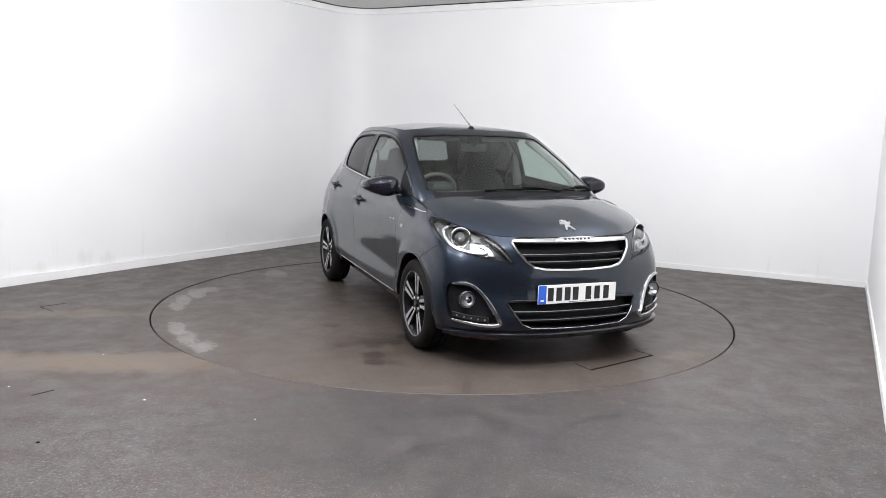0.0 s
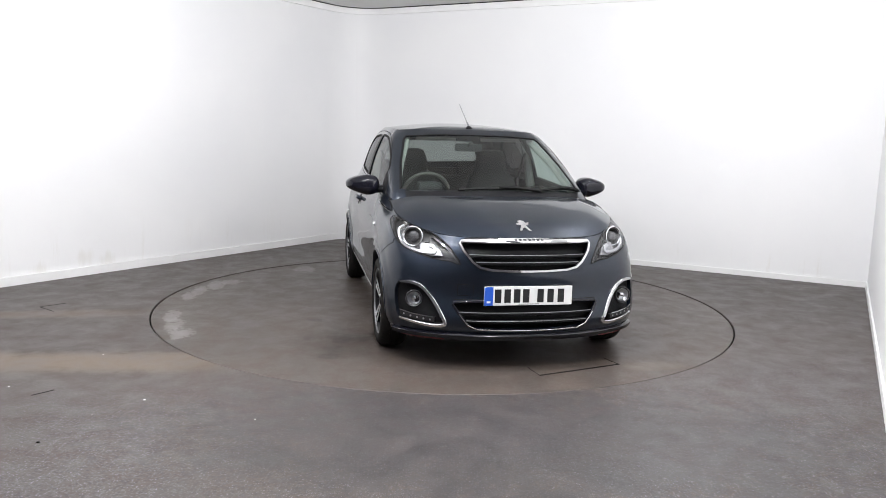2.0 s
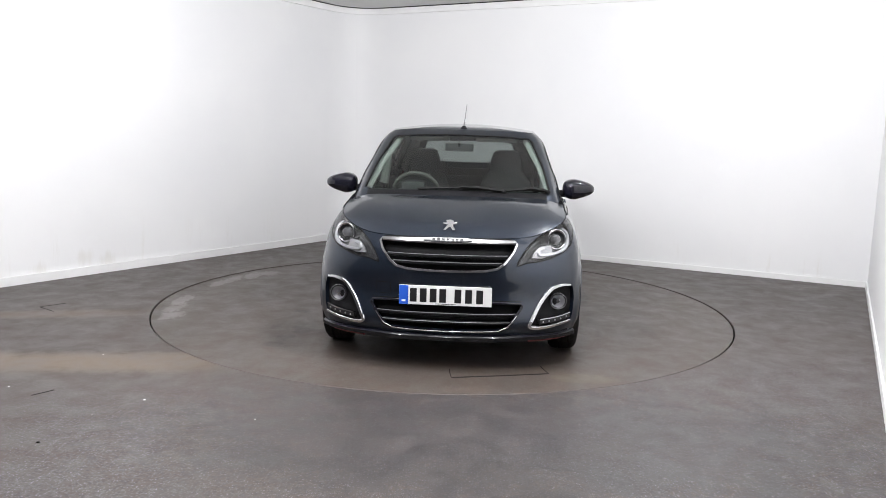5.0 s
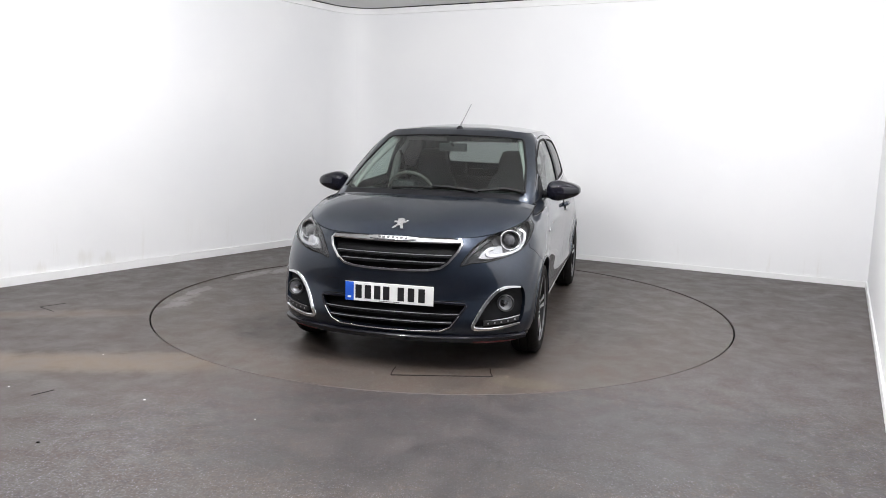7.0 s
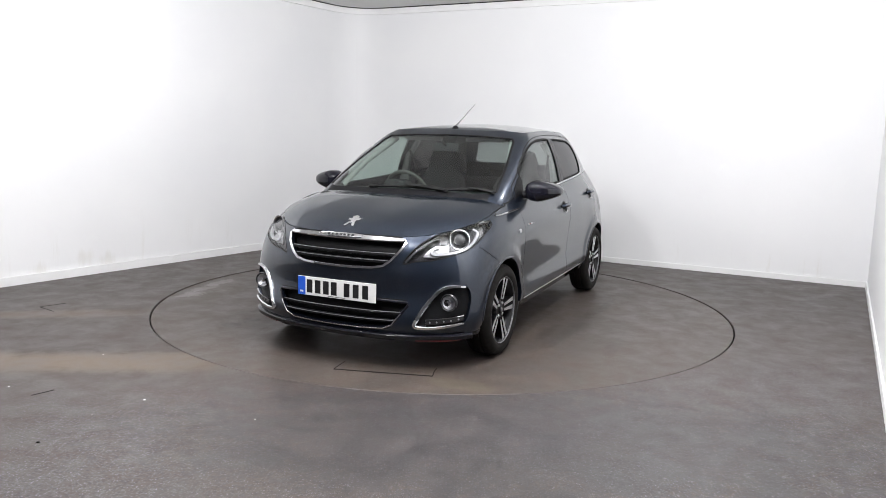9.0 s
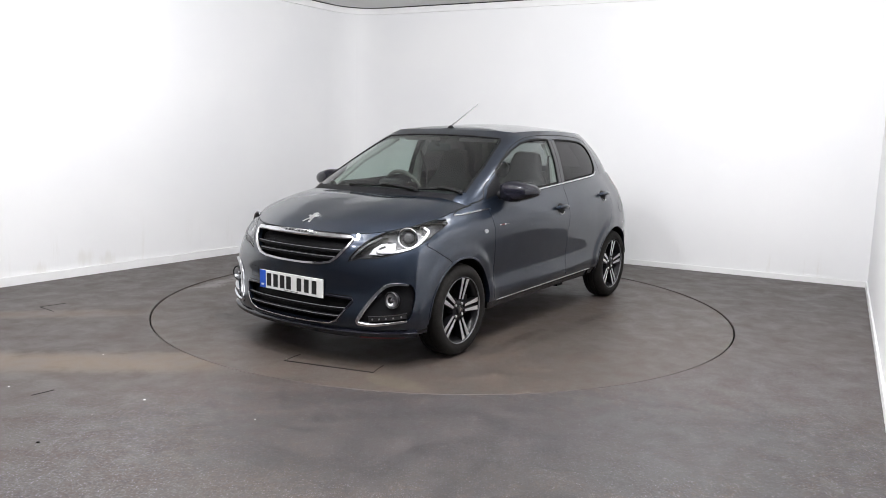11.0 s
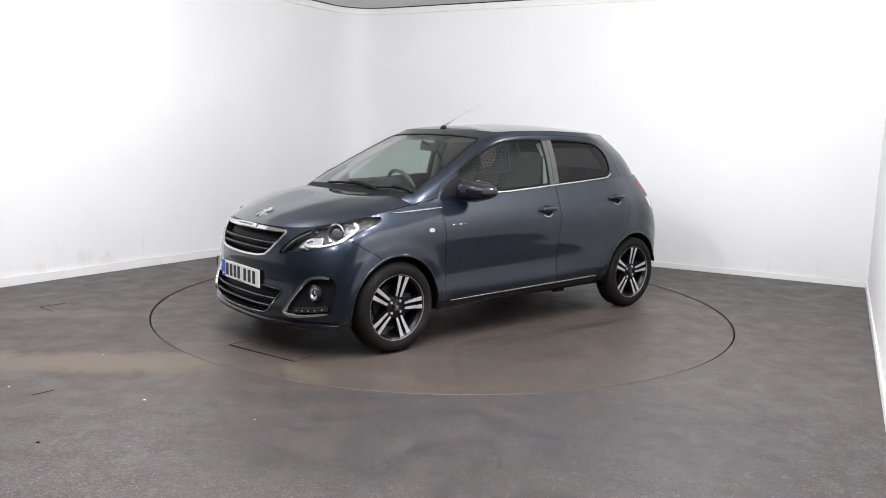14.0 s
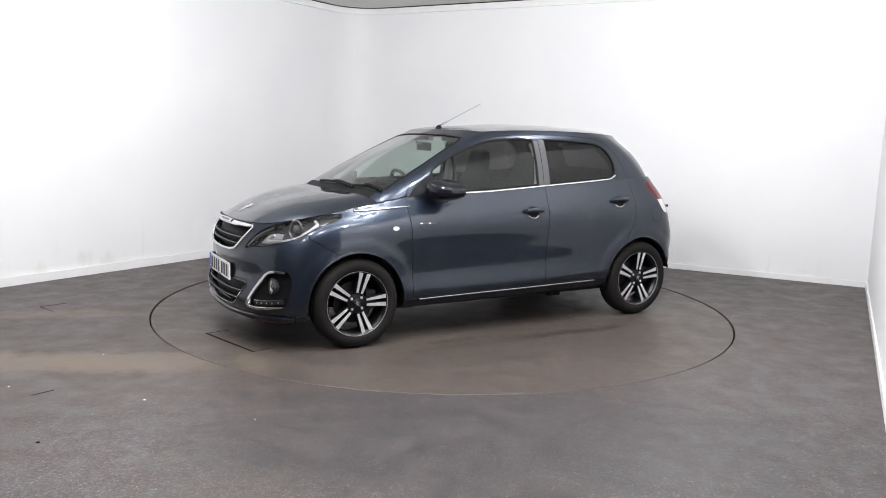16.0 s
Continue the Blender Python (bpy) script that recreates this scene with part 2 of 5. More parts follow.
def box_bm(x0, y0, z0, x1, y1, z1, bevel=0.0):
    bm = bmesh.new()
    bmesh.ops.create_cube(bm, size=1, matrix=Matrix.Translation(((x0 + x1) / 2, (y0 + y1) / 2, (z0 + z1) / 2)) @ Matrix.Diagonal((abs(x1 - x0), abs(y1 - y0), abs(z1 - z0), 1)))
    if bevel:
        bmesh.ops.bevel(bm, geom=list(bm.edges), offset=bevel, segments=2, affect="EDGES", profile=0.6)
    return bm


CORNER = Vector((-1.18, 3.81))
RIGHT = Vector((4.02, 1.17))
LEFT_DIR = Vector((-0.555, -0.832))
THIRD_DIR = Vector((-0.458, -0.889))
NEAR_RIGHT = RIGHT + THIRD_DIR * 5.6 + Vector((0.889, -0.458)) * 0.037
BACK_RIGHT = RIGHT + THIRD_DIR * 9.1 + Vector((0.889, -0.458)) * 0.06
FAR_LEFT = CORNER + LEFT_DIR * 9.4


def wall_run(name, pts, z0, z1, depth, mat, label):
    """An upright strip along a plan line, its face on the line and its depth to the left of the run."""
    bm = bmesh.new()
    off = []
    for i, p in enumerate(pts):
        a = pts[max(0, i - 1)]
        b = pts[min(len(pts) - 1, i + 1)]
        d = (b - a).normalized()
        off.append(Vector((-d.y, d.x)) * depth)
    rows = []
    for p, o in zip(pts, off):
        rows.append([bm.verts.new((q.x, q.y, z)) for q, z in ((p, z0), (p, z1), (p + o, z1), (p + o, z0))])
    for a, b in zip(rows, rows[1:]):
        for k in range(4):
            bm.faces.new((a[k], b[k], b[(k + 1) % 4], a[(k + 1) % 4]))
    bm.faces.new(rows[0])
    bm.faces.new(rows[-1][::-1])
    bmesh.ops.recalc_face_normals(bm, faces=list(bm.faces))
    ob = mesh_object(name, bm, mat, True)
    ob.data.set_sharp_from_angle(angle=radians(30))
    return tagged(ob, label, "wall", kind="structure")


def rounded_corner(radius, steps=14):
    u = -LEFT_DIR.normalized()
    v = (RIGHT - CORNER).normalized()
    half = math.acos(max(-1, min(1, (-u).dot(v)))) / 2
    t = radius / math.tan(half)
    a, b = CORNER - u * t, CORNER + v * t
    out = []
    for i in range(steps + 1):
        s = i / steps
        out.append(a * (1 - s) ** 2 + CORNER * 2 * s * (1 - s) + b * s * s)
    return out


bend = rounded_corner(0.55)
mid_bend = len(bend) // 2
left_line = [FAR_LEFT] + bend[:mid_bend + 1]
right_line = bend[mid_bend:] + [RIGHT]
wall_run("wall_west", left_line[::1], 0, CEILING, 0.12, M_wall, "white painted studio wall with scuffs near the floor")
wall_run("wall_north", right_line, 0, CEILING, 0.12, M_wall, "white painted studio wall, smooth and plain")
wall_run("wall_east", [RIGHT, NEAR_RIGHT], 0, CEILING, 0.12, M_wall, "white painted side wall with raised skirting")
# unseen closing walls, added dark so that the car mirrors a dim side
wall_run("unseen_wall_southeast", [NEAR_RIGHT, BACK_RIGHT], 0, CEILING, 0.12, M_unseen_wall, "unseen side wall, added in dark grey to darken the car's reflections")
wall_run("unseen_wall_south", [BACK_RIGHT, FAR_LEFT], 0, CEILING, 0.12, M_unseen_wall, "unseen wall behind the camera, added in dark grey to darken reflections")


def skirting(name, pts, height, depth):
    ins = []
    for i, p in enumerate(pts):
        a, b = pts[max(0, i - 1)], pts[min(len(pts) - 1, i + 1)]
        d = (b - a).normalized()
        ins.append(p + Vector((d.y, -d.x)) * (depth + 0.002))
    ob = wall_run(name, ins, 0.0, height, depth, M_skirt, "white painted skirting board with grime along the floor")
    tagged(ob, category="skirting board")
    return ob


skirting("baseboard_west", left_line, 0.075, 0.016)
skirting("baseboard_north", right_line, 0.055, 0.014)
skirting("baseboard_east", [RIGHT, NEAR_RIGHT], 0.06, 0.014)

# ceiling with a shallow cove where it meets the walls
bm = bmesh.new()
ring = [Vector((p.x, p.y, CEILING)) for p in left_line[:-1] + right_line + [BACK_RIGHT]]
top = [bm.verts.new(p) for p in ring]
hi = [bm.verts.new(p + Vector((0, 0, 0.12))) for p in ring]
bm.faces.new(top)
bm.faces.new(hi[::-1])
for i in range(len(ring)):
    bm.faces.new((top[i], hi[i], hi[(i + 1) % len(ring)], top[(i + 1) % len(ring)]))
bmesh.ops.recalc_face_normals(bm, faces=list(bm.faces))
tagged(mesh_object("ceiling", bm, M_ceiling), "off-white flat studio ceiling", "ceiling", kind="structure")
cove = []
for i, p in enumerate(left_line[:-1] + right_line):
    pts = left_line[:-1] + right_line
    a, b = pts[max(0, i - 1)], pts[min(len(pts) - 1, i + 1)]
    d = (b - a).normalized()
    cove.append(p + Vector((d.y, -d.x)) * 0.027)
tagged(wall_run("cornice", cove, CEILING - 0.078, CEILING - 0.003, 0.025, M_skirt, "narrow painted cornice below the ceiling"), category="cornice")
line = []
for i, p in enumerate(cove):
    a, b = cove[max(0, i - 1)], cove[min(len(cove) - 1, i + 1)]
    d = (b - a).normalized()
    line.append(p + Vector((d.y, -d.x)) * 0.008)
tagged(wall_run("ceiling_edge_trim", line, CEILING - 0.010, CEILING - 0.002, 0.006, M_gap, "thin dark shadow gap at the ceiling edge"), category="trim")

# floor with a round opening for the turntable
DISC_R = 2.186
bm = bmesh.new()
N = 128
outer = []
for i in range(N):
    a = 2 * math.pi * i / N
    c, s = math.cos(a), math.sin(a)
    k = 11.0 / max(abs(c), abs(s))
    outer.append((c * k, s * k))
rows = []
for rad, z in ((DISC_R + 0.010, -0.10), (DISC_R + 0.010, -0.003), (DISC_R + 0.014, 0.0)):
    rows.append([bm.verts.new((rad * math.cos(2 * math.pi * i / N), rad * math.sin(2 * math.pi * i / N), z)) for i in range(N)])
rows.append([bm.verts.new((x, y, 0.0)) for x, y in outer])
for a, b in zip(rows, rows[1:]):
    for i in range(N):
        bm.faces.new((a[i], b[i], b[(i + 1) % N], a[(i + 1) % N]))
bmesh.ops.recalc_face_normals(bm, faces=list(bm.faces))
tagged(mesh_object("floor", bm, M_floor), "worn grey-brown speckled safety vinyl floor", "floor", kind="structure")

turntable = new("turntable")
tagged(turntable, "round motor turntable covered in worn grey-brown vinyl", "turntable")
bm = bmesh.new()
rows = []
for rad, z in ((DISC_R, -0.10), (DISC_R, -0.003), (DISC_R - 0.003, 0.0)):
    rows.append([bm.verts.new((rad * math.cos(2 * math.pi * i / N), rad * math.sin(2 * math.pi * i / N), z)) for i in range(N)])
for a, b in zip(rows, rows[1:]):
    for i in range(N):
        bm.faces.new((a[i], a[(i + 1) % N], b[(i + 1) % N], b[i]))
bm.faces.new(rows[-1])
bm.faces.new(rows[0][::-1])
bmesh.ops.recalc_face_normals(bm, faces=list(bm.faces))
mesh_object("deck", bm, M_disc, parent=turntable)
bm = box_bm(-2.6, -2.6, -0.2, 2.6, 2.6, -0.12)
tagged(mesh_object("floor_pit", bm, M_gap), "dark pit below the turntable", "pit", kind="structure")


# ---- lamps ----
def spot_lamp(x, y, share):
    """A round ceiling lamp: enamel rim, glowing diffuser and the light that it gives."""
    root = new("ceiling_lamp")
    root.location = (x, y, CEILING)
    tagged(root, "small round white ceiling lamp, lit", "lamp", "ceiling lamps")
    bm = bmesh.new()
    rows = []
    for r, z in ((.085, 0), (.085, -.035), (.078, -.042), (.050, -.042), (.040, -.030)):
        rows.append([bm.verts.new((r * math.cos(2 * math.pi * k / 24), r * math.sin(2 * math.pi * k / 24), z)) for k in range(24)])
    for a, b in zip(rows, rows[1:]):
        for k in range(24):
            bm.faces.new((a[k], a[(k + 1) % 24], b[(k + 1) % 24], b[k]))
    mesh_object("rim", bm, M_white_metal, True, root)
    bm = bmesh.new()
    bmesh.ops.create_circle(bm, cap_ends=True, segments=24, radius=.040, matrix=Matrix.Translation((0, 0, -.031)))
    mesh_object("diffuser", bm, M_led, False, root)
    data = bpy.data.lights.new("lamp_light", "POINT")
    data.shadow_soft_size = 0.025
    data.energy, data.color = LAMP_POWER * share * 2.45, (0.985, 0.985, 1.0)
    lamp = new("lamp_light", data)
    lamp.location = (x, y, CEILING - 0.08)
    return root


# bare lamps towards the front of the room
for lx, ly, share in LAMPS:
    spot_lamp(lx, ly, share)
# ---- the car ----
# Built in metres forward of the front axle, left of the middle and above the ground; the turntable's axis is at AXIS.
AXIS = Vector((-1.136, -0.131, 0.0))
car = new("car")
tagged(car, "dark blue-grey metallic five-door hatchback with chrome trim, parked on a turntable", "car")
TRACK, WHEELBASE, WHEEL_R = 0.715, 2.34, 0.283


def part(name, bm, mat, parent, label="", smooth=True, fix=False):
    """Link a bmesh in car coordinates as one mesh under the car or one of its parts."""
    if fix:
        bmesh.ops.recalc_face_normals(bm, faces=list(bm.faces))
    bmesh.ops.translate(bm, verts=list(bm.verts), vec=-AXIS)
    me = bpy.data.meshes.new(name)
    for f in bm.faces:
        f.smooth = smooth
    bm.to_mesh(me)
    bm.free()
    if smooth:
        me.set_sharp_from_angle(angle=radians(38))
    me.materials.append(mat)
    ob = new(name, me)
    ob.parent = parent
    if label:
        tagged(ob, label)
    return ob


def both(name, bm, mat, parent, label="", smooth=True, fix=False):
    """The same piece on the left side and, mirrored, on the right."""
    other = bm.copy()
    bmesh.ops.scale(other, verts=list(other.verts), vec=(1, -1, 1))
    bmesh.ops.reverse_faces(other, faces=list(other.faces))
    return [part(name, b, mat, parent, label, smooth, fix) for b in (bm, other)]


def mirrored(bm):
    """One mesh of a left half and its mirror image, welded at the middle."""
    other = bm.copy()
    bmesh.ops.scale(other, verts=list(other.verts), vec=(1, -1, 1))
    bmesh.ops.reverse_faces(other, faces=list(other.faces))
    me = bpy.data.meshes.new("half")
    other.to_mesh(me)
    other.free()
    bm.from_mesh(me)
    bpy.data.meshes.remove(me)
    bmesh.ops.remove_doubles(bm, verts=list(bm.verts), dist=0.0008)
    return bm


def curve(pts, subs, mirror=False):
    """Smooth curve through points (centripetal), with that many steps between each two; mirror: the ends meet their image in y."""
    P = [np.array(p, float) for p in pts]
    if mirror:
        f = np.array([1, -1, 1])
        ext = [P[1] * f] + P + [P[-2] * f]
    else:
        ext = [2 * P[0] - P[1]] + P + [2 * P[-1] - P[-2]]
    t = [0.0]
    for a, b in zip(ext, ext[1:]):
        t.append(t[-1] + max(1e-5, np.linalg.norm(b - a)) ** 0.5)
    tan = []
    for i in range(1, len(ext) - 1):
        d0 = (ext[i] - ext[i - 1]) / (t[i] - t[i - 1])
        d1 = (ext[i + 1] - ext[i]) / (t[i + 1] - t[i])
        w = (t[i] - t[i - 1]) / (t[i + 1] - t[i - 1])
        tan.append(d0 * (1 - w) + d1 * w)
    out = []
    for i in range(len(P) - 1):
        h = t[i + 2] - t[i + 1]
        for k in range(subs[i]):
            s = k / subs[i]
            out.append((2 * s ** 3 - 3 * s ** 2 + 1) * P[i] + (s ** 3 - 2 * s ** 2 + s) * h * tan[i] + (-2 * s ** 3 + 3 * s ** 2) * P[i + 1] + (s ** 3 - s ** 2) * h * tan[i + 1])
    out.append(P[-1])
    return np.array(out)


def rings_to_grid(rings, col_subs, ring_subs):
    rows = [curve(r, col_subs, True) for r in rings]
    cols = [curve([r[k] for r in rows], ring_subs) for k in range(len(rows[0]))]
    return np.array(cols)


def grid_bm(grid):
    bm = bmesh.new()
    vs = [[bm.verts.new(p) for p in col] for col in grid]
    for a, b in zip(vs, vs[1:]):
        for j in range(len(a) - 1):
            quad = []
            for v in (a[j], b[j], b[j + 1], a[j + 1]):
                if v not in quad:
                    quad.append(v)
            bm.faces.new(quad)
    bmesh.ops.remove_doubles(bm, verts=list(bm.verts), dist=0.0005)
    bm.normal_update()
    return bm


def column(z, xy):
    return [(x, y, zz) for (x, y), zz in zip(xy, z)]


# waterlines of the lower body from the middle of the nose round the side to the middle of the tail
LOWER = [
    column((.172, .172, .173, .182, .200, .212, .225, .240, .250, .265, .350, .345, .340), ((.630, 0), (.612, .28), (.560, .48), (.468, .655), (.36, .735), (0, .755), (-.42, .752), (-1.4, .750), (-1.95, .748), (-2.34, .745), (-2.67, .66), (-2.76, .42), (-2.78, 0))),
    column((.285, .285, .285, .290, .295, .305, .310, .325, .335, .345, .360, .365, .365), ((.682, 0), (.662, .28), (.592, .50), (.476, .690), (.36, .765), (0, .785), (-.42, .782), (-1.4, .782), (-1.95, .782), (-2.34, .780), (-2.705, .705), (-2.80, .42), (-2.82, 0))),
    column((.430, .430, .430, .430, .435, .440, .450, .455, .465, .475, .490, .495, .495), ((.645, 0), (.628, .28), (.564, .49), (.469, .680), (.35, .768), (0, .792), (-.42, .774), (-1.4, .770), (-1.95, .782), (-2.34, .792), (-2.72, .718), (-2.815, .42), (-2.835, 0))),
    column((.575, .575, .572, .575, .580, .585, .595, .600, .610, .620, .640, .645, .645), ((.652, 0), (.630, .28), (.552, .50), (.446, .680), (.33, .762), (0, .795), (-.42, .784), (-1.4, .780), (-1.95, .788), (-2.34, .792), (-2.715, .718), (-2.81, .42), (-2.83, 0))),
    column((.690, .690, .690, .705, .725, .745, .765, .790, .810, .830, .850, .855, .855), ((.636, 0), (.609, .28), (.520, .48), (.400, .650), (.27, .742), (0, .782), (-.42, .788), (-1.4, .788), (-1.95, .786), (-2.34, .765), (-2.67, .680), (-2.765, .40), (-2.785, 0))),
    column((.764, .763, .768, .806, .844, .905, .918, .985, 1.020, 1.040, 1.050, 1.045, 1.045), ((.590, 0), (.560, .28), (.468, .47), (.310, .615), (.14, .690), (-.17, .700), (-.42, .722), (-1.4, .716), (-1.95, .700), (-2.28, .660), (-2.56, .595), (-2.68, .37), (-2.69, 0))),
]
# rings of the upper body: below the glass, its foot, its middle, its top, the roof edge
UPPER = [
    [(-.045, 0, .915), (-.062, .30, .912), (-.110, .56, .902), (-.215, .694, .872), (-.62, .718, .898), (-1.4, .716, .945), (-1.95, .702, .985), (-2.25, .668, 1.005), (-2.55, .590, 1.02), (-2.67, .36, 1.01), (-2.69, 0, 1.01)],
    [(-.105, 0, .953), (-.120, .30, .951), (-.160, .56, .945), (-.240, .672, .926), (-.66, .709, .934), (-1.4, .706, .988), (-1.95, .692, 1.022), (-2.25, .660, 1.042), (-2.54, .590, 1.052), (-2.66, .36, 1.05), (-2.68, 0, 1.05)],
    [(-.490, 0, 1.172), (-.515, .30, 1.168), (-.570, .550, 1.158), (-.625, .628, 1.146), (-.94, .660, 1.157), (-1.42, .652, 1.180), (-1.92, .640, 1.196), (-2.21, .607, 1.202), (-2.46, .530, 1.200), (-2.57, .31, 1.200), (-2.595, 0, 1.200)],
    [(-.870, 0, 1.345), (-.888, .28, 1.342), (-.925, .495, 1.335), (-.965, .560, 1.329), (-1.13, .576, 1.337), (-1.45, .576, 1.342), (-1.88, .568, 1.340), (-2.12, .547, 1.332), (-2.32, .470, 1.326), (-2.42, .28, 1.331), (-2.45, 0, 1.334)],
    [(-.945, 0, 1.376), (-.957, .27, 1.373), (-.985, .455, 1.370), (-1.035, .520, 1.365), (-1.17, .535, 1.374), (-1.45, .538, 1.383), (-1.84, .532, 1.381), (-2.08, .506, 1.374), (-2.29, .445, 1.362), (-2.41, .27, 1.364), (-2.44, 0, 1.366)],
]
lower_cols = (4, 4, 6, 8, 16, 18, 18, 18, 18, 10, 4, 4)
upper_cols = (5, 5, 4, 6, 8, 8, 6, 5, 4, 4)
low = rings_to_grid(LOWER, lower_cols, (7, 8, 8, 7, 6))
up = rings_to_grid(UPPER, upper_cols, (2, 6, 6, 3))

# flared wheel arches: a raised band that ends in a soft crease
for col in low:
    for p in col:
        for cx in (0.0, -WHEELBASE):
            if p[1] > 0.5:
                k = min(1.0, max(0.0, (0.408 - math.hypot(p[0] - cx, p[2] - 0.283)) / 0.024))
                p[1] += 0.008 * k * k * (3 - 2 * k)

# roof: from the roof edge inward to a spine
SPINE = curve([(-1.15, 0, 1.406), (-1.4, 0, 1.424), (-1.7, 0, 1.430), (-2.05, 0, 1.418)], (8, 8, 8))


def spine_at(x):
    x = min(-1.15, max(-2.05, x))
    return np.array((x, 0, np.interp(-x, -SPINE[:, 0], SPINE[:, 2])))


roof_cols = []
for col in up:
    edge, low_edge = col[-1], col[-2]
    mid = spine_at(edge[0])
    pts = []
    for k in range(9):
        v = k / 8
        p = edge * (1 - v) + mid * v
        p[2] = edge[2] + (mid[2] - edge[2]) * (2 * v - v * v)
        pts.append(p)
    roof_cols.append(pts)
# bonnet: a four-sided patch between the nose, the wing and the foot of the screen
n_front = sum(lower_cols[:3])
n_side = sum(lower_cols[:5])
front_edge = low[: n_front + 1, -1]
side_edge = low[n_front: n_side + 1, -1]
centre = curve([front_edge[0], (.48, 0, .812), (.30, 0, .868), (.08, 0, .918), (-.080, 0, .946)], (5, 6, 7, 7))
rear = curve([centre[-1], (-.095, .30, .946), (-.130, .56, .939), side_edge[-1]], (6, 6, 5))


def resample(c, n):
    d = np.concatenate([[0], np.cumsum(np.linalg.norm(np.diff(c, axis=0), axis=1))])
    s = np.linspace(0, d[-1], n)
    return np.stack([np.interp(s, d, c[:, k]) for k in range(3)], -1)


NU, NV = 22, 26
F, S, R, Cn = resample(front_edge, NU), resample(side_edge, NV), resample(rear, NU), resample(centre, NV)
bonnet_grid = np.zeros((NU, NV, 3))
for i in range(NU):
    u = i / (NU - 1)
    for j in range(NV):
        v = j / (NV - 1)
        p = (1 - v) * F[i] + v * R[i] + (1 - u) * Cn[j] + u * S[j]
        p = p - ((1 - u) * (1 - v) * F[0] + u * (1 - v) * F[-1] + (1 - u) * v * R[0] + u * v * R[-1])
        p[2] += 0.030 * (4 * u * (1 - u)) ** 1.2 * math.sin(math.pi * min(1, v * 1.05)) * (0.4 + 0.6 * u)
        # the raised middle of the bonnet, between two soft creases that open towards the screen
        crease = 0.30 + 0.30 * v
        p[2] += 0.007 * max(0.0, min(1.0, (crease - u) / 0.22 + 0.5)) * min(1, 5 * v) * min(1, 5 * (1 - v))
        bonnet_grid[i, j] = p

lower_bm, upper_bm, roof_bm, bonnet_bm = grid_bm(low), grid_bm(up), grid_bm(roof_cols), grid_bm(bonnet_grid)
for b in (lower_bm, upper_bm, roof_bm, bonnet_bm):
    bmesh.ops.recalc_face_normals(b, faces=list(b.faces))
    avg = sum((f.normal.dot(f.calc_center_median() - Vector((-1.0, 0, 0.6))) for f in b.faces))
    if avg < 0:
        bmesh.ops.reverse_faces(b, faces=list(b.faces))
    b.normal_update()
from mathutils.bvhtree import BVHTree
liner_bm = roof_bm.copy()
TREES = {"lower": BVHTree.FromBMesh(lower_bm), "upper": BVHTree.FromBMesh(upper_bm), "bonnet": BVHTree.FromBMesh(bonnet_bm), "roof": BVHTree.FromBMesh(roof_bm)}


def cast(p, axis, trees):
    """The outer skin at a side point (x, z), a front point (y, z), a rear point (y, z) or a top point (x, y): place and normal."""
    flip = 1.0
    if axis in ("x", "-x"):
        flip = -1.0 if p[0] < 0 else 1.0
        p = (max(0.0012, abs(p[0])), p[1])
    elif axis == "z":
        flip = -1.0 if p[1] < 0 else 1.0
        p = (p[0], max(0.0012, abs(p[1])))
    if axis == "y":
        o, d = Vector((p[0], 2.0, p[1])), Vector((0, -1, 0))
    elif axis == "x":
        o, d = Vector((2.0, p[0], p[1])), Vector((-1, 0, 0))
    elif axis == "-x":
        o, d = Vector((-5.0, p[0], p[1])), Vector((1, 0, 0))
    else:
        o, d = Vector((p[0], p[1], 3.0)), Vector((0, 0, -1))
    best = None
    for t in trees.split():
        hit, n, _, dist = TREES[t].ray_cast(o, d)
        if hit and (best is None or dist < best[2]):
            best = (hit, n if n.dot(d) < 0 else -n, dist)
    if best and flip < 0:
        best = tuple(Vector((v.x, -v.y, v.z)) for v in best[:2]) + (best[2],)
    return best


def smooth_poly(pts, steps=3, closed=True):
    """Round a plan polygon gently with a few steps a side."""
    n = len(pts)
    P = [np.array((p[0], p[1], 0.0)) for p in pts]
    if closed:
        c = curve([P[-2], P[-1]] + P + [P[0], P[1]], [steps] * (n + 3))
        c = c[2 * steps: (n + 2) * steps]
    else:
        c = curve(P, [steps] * (n - 1))
    return [(p[0], p[1]) for p in c]


def inside(p, poly):
    hit = False
    for (x0, y0), (x1, y1) in zip(poly, poly[1:] + poly[:1]):
        if (y0 > p[1]) != (y1 > p[1]) and p[0] < (x1 - x0) * (p[1] - y0) / (y1 - y0) + x0:
            hit = not hit
    return hit


def flat(c, axis):
    return (c.x, c.z) if axis == "y" else (c.y, c.z) if axis != "z" else (c.x, c.y)


AX = {"y": Vector((0, 1, 0)), "x": Vector((1, 0, 0)), "-x": Vector((1, 0, 0)), "z": Vector((0, 0, 1))}


def lift(p, axis):
    return Vector((p[0], 0, p[1])) if axis == "y" else Vector((0, p[0], p[1])) if axis != "z" else Vector((p[0], p[1], 0))


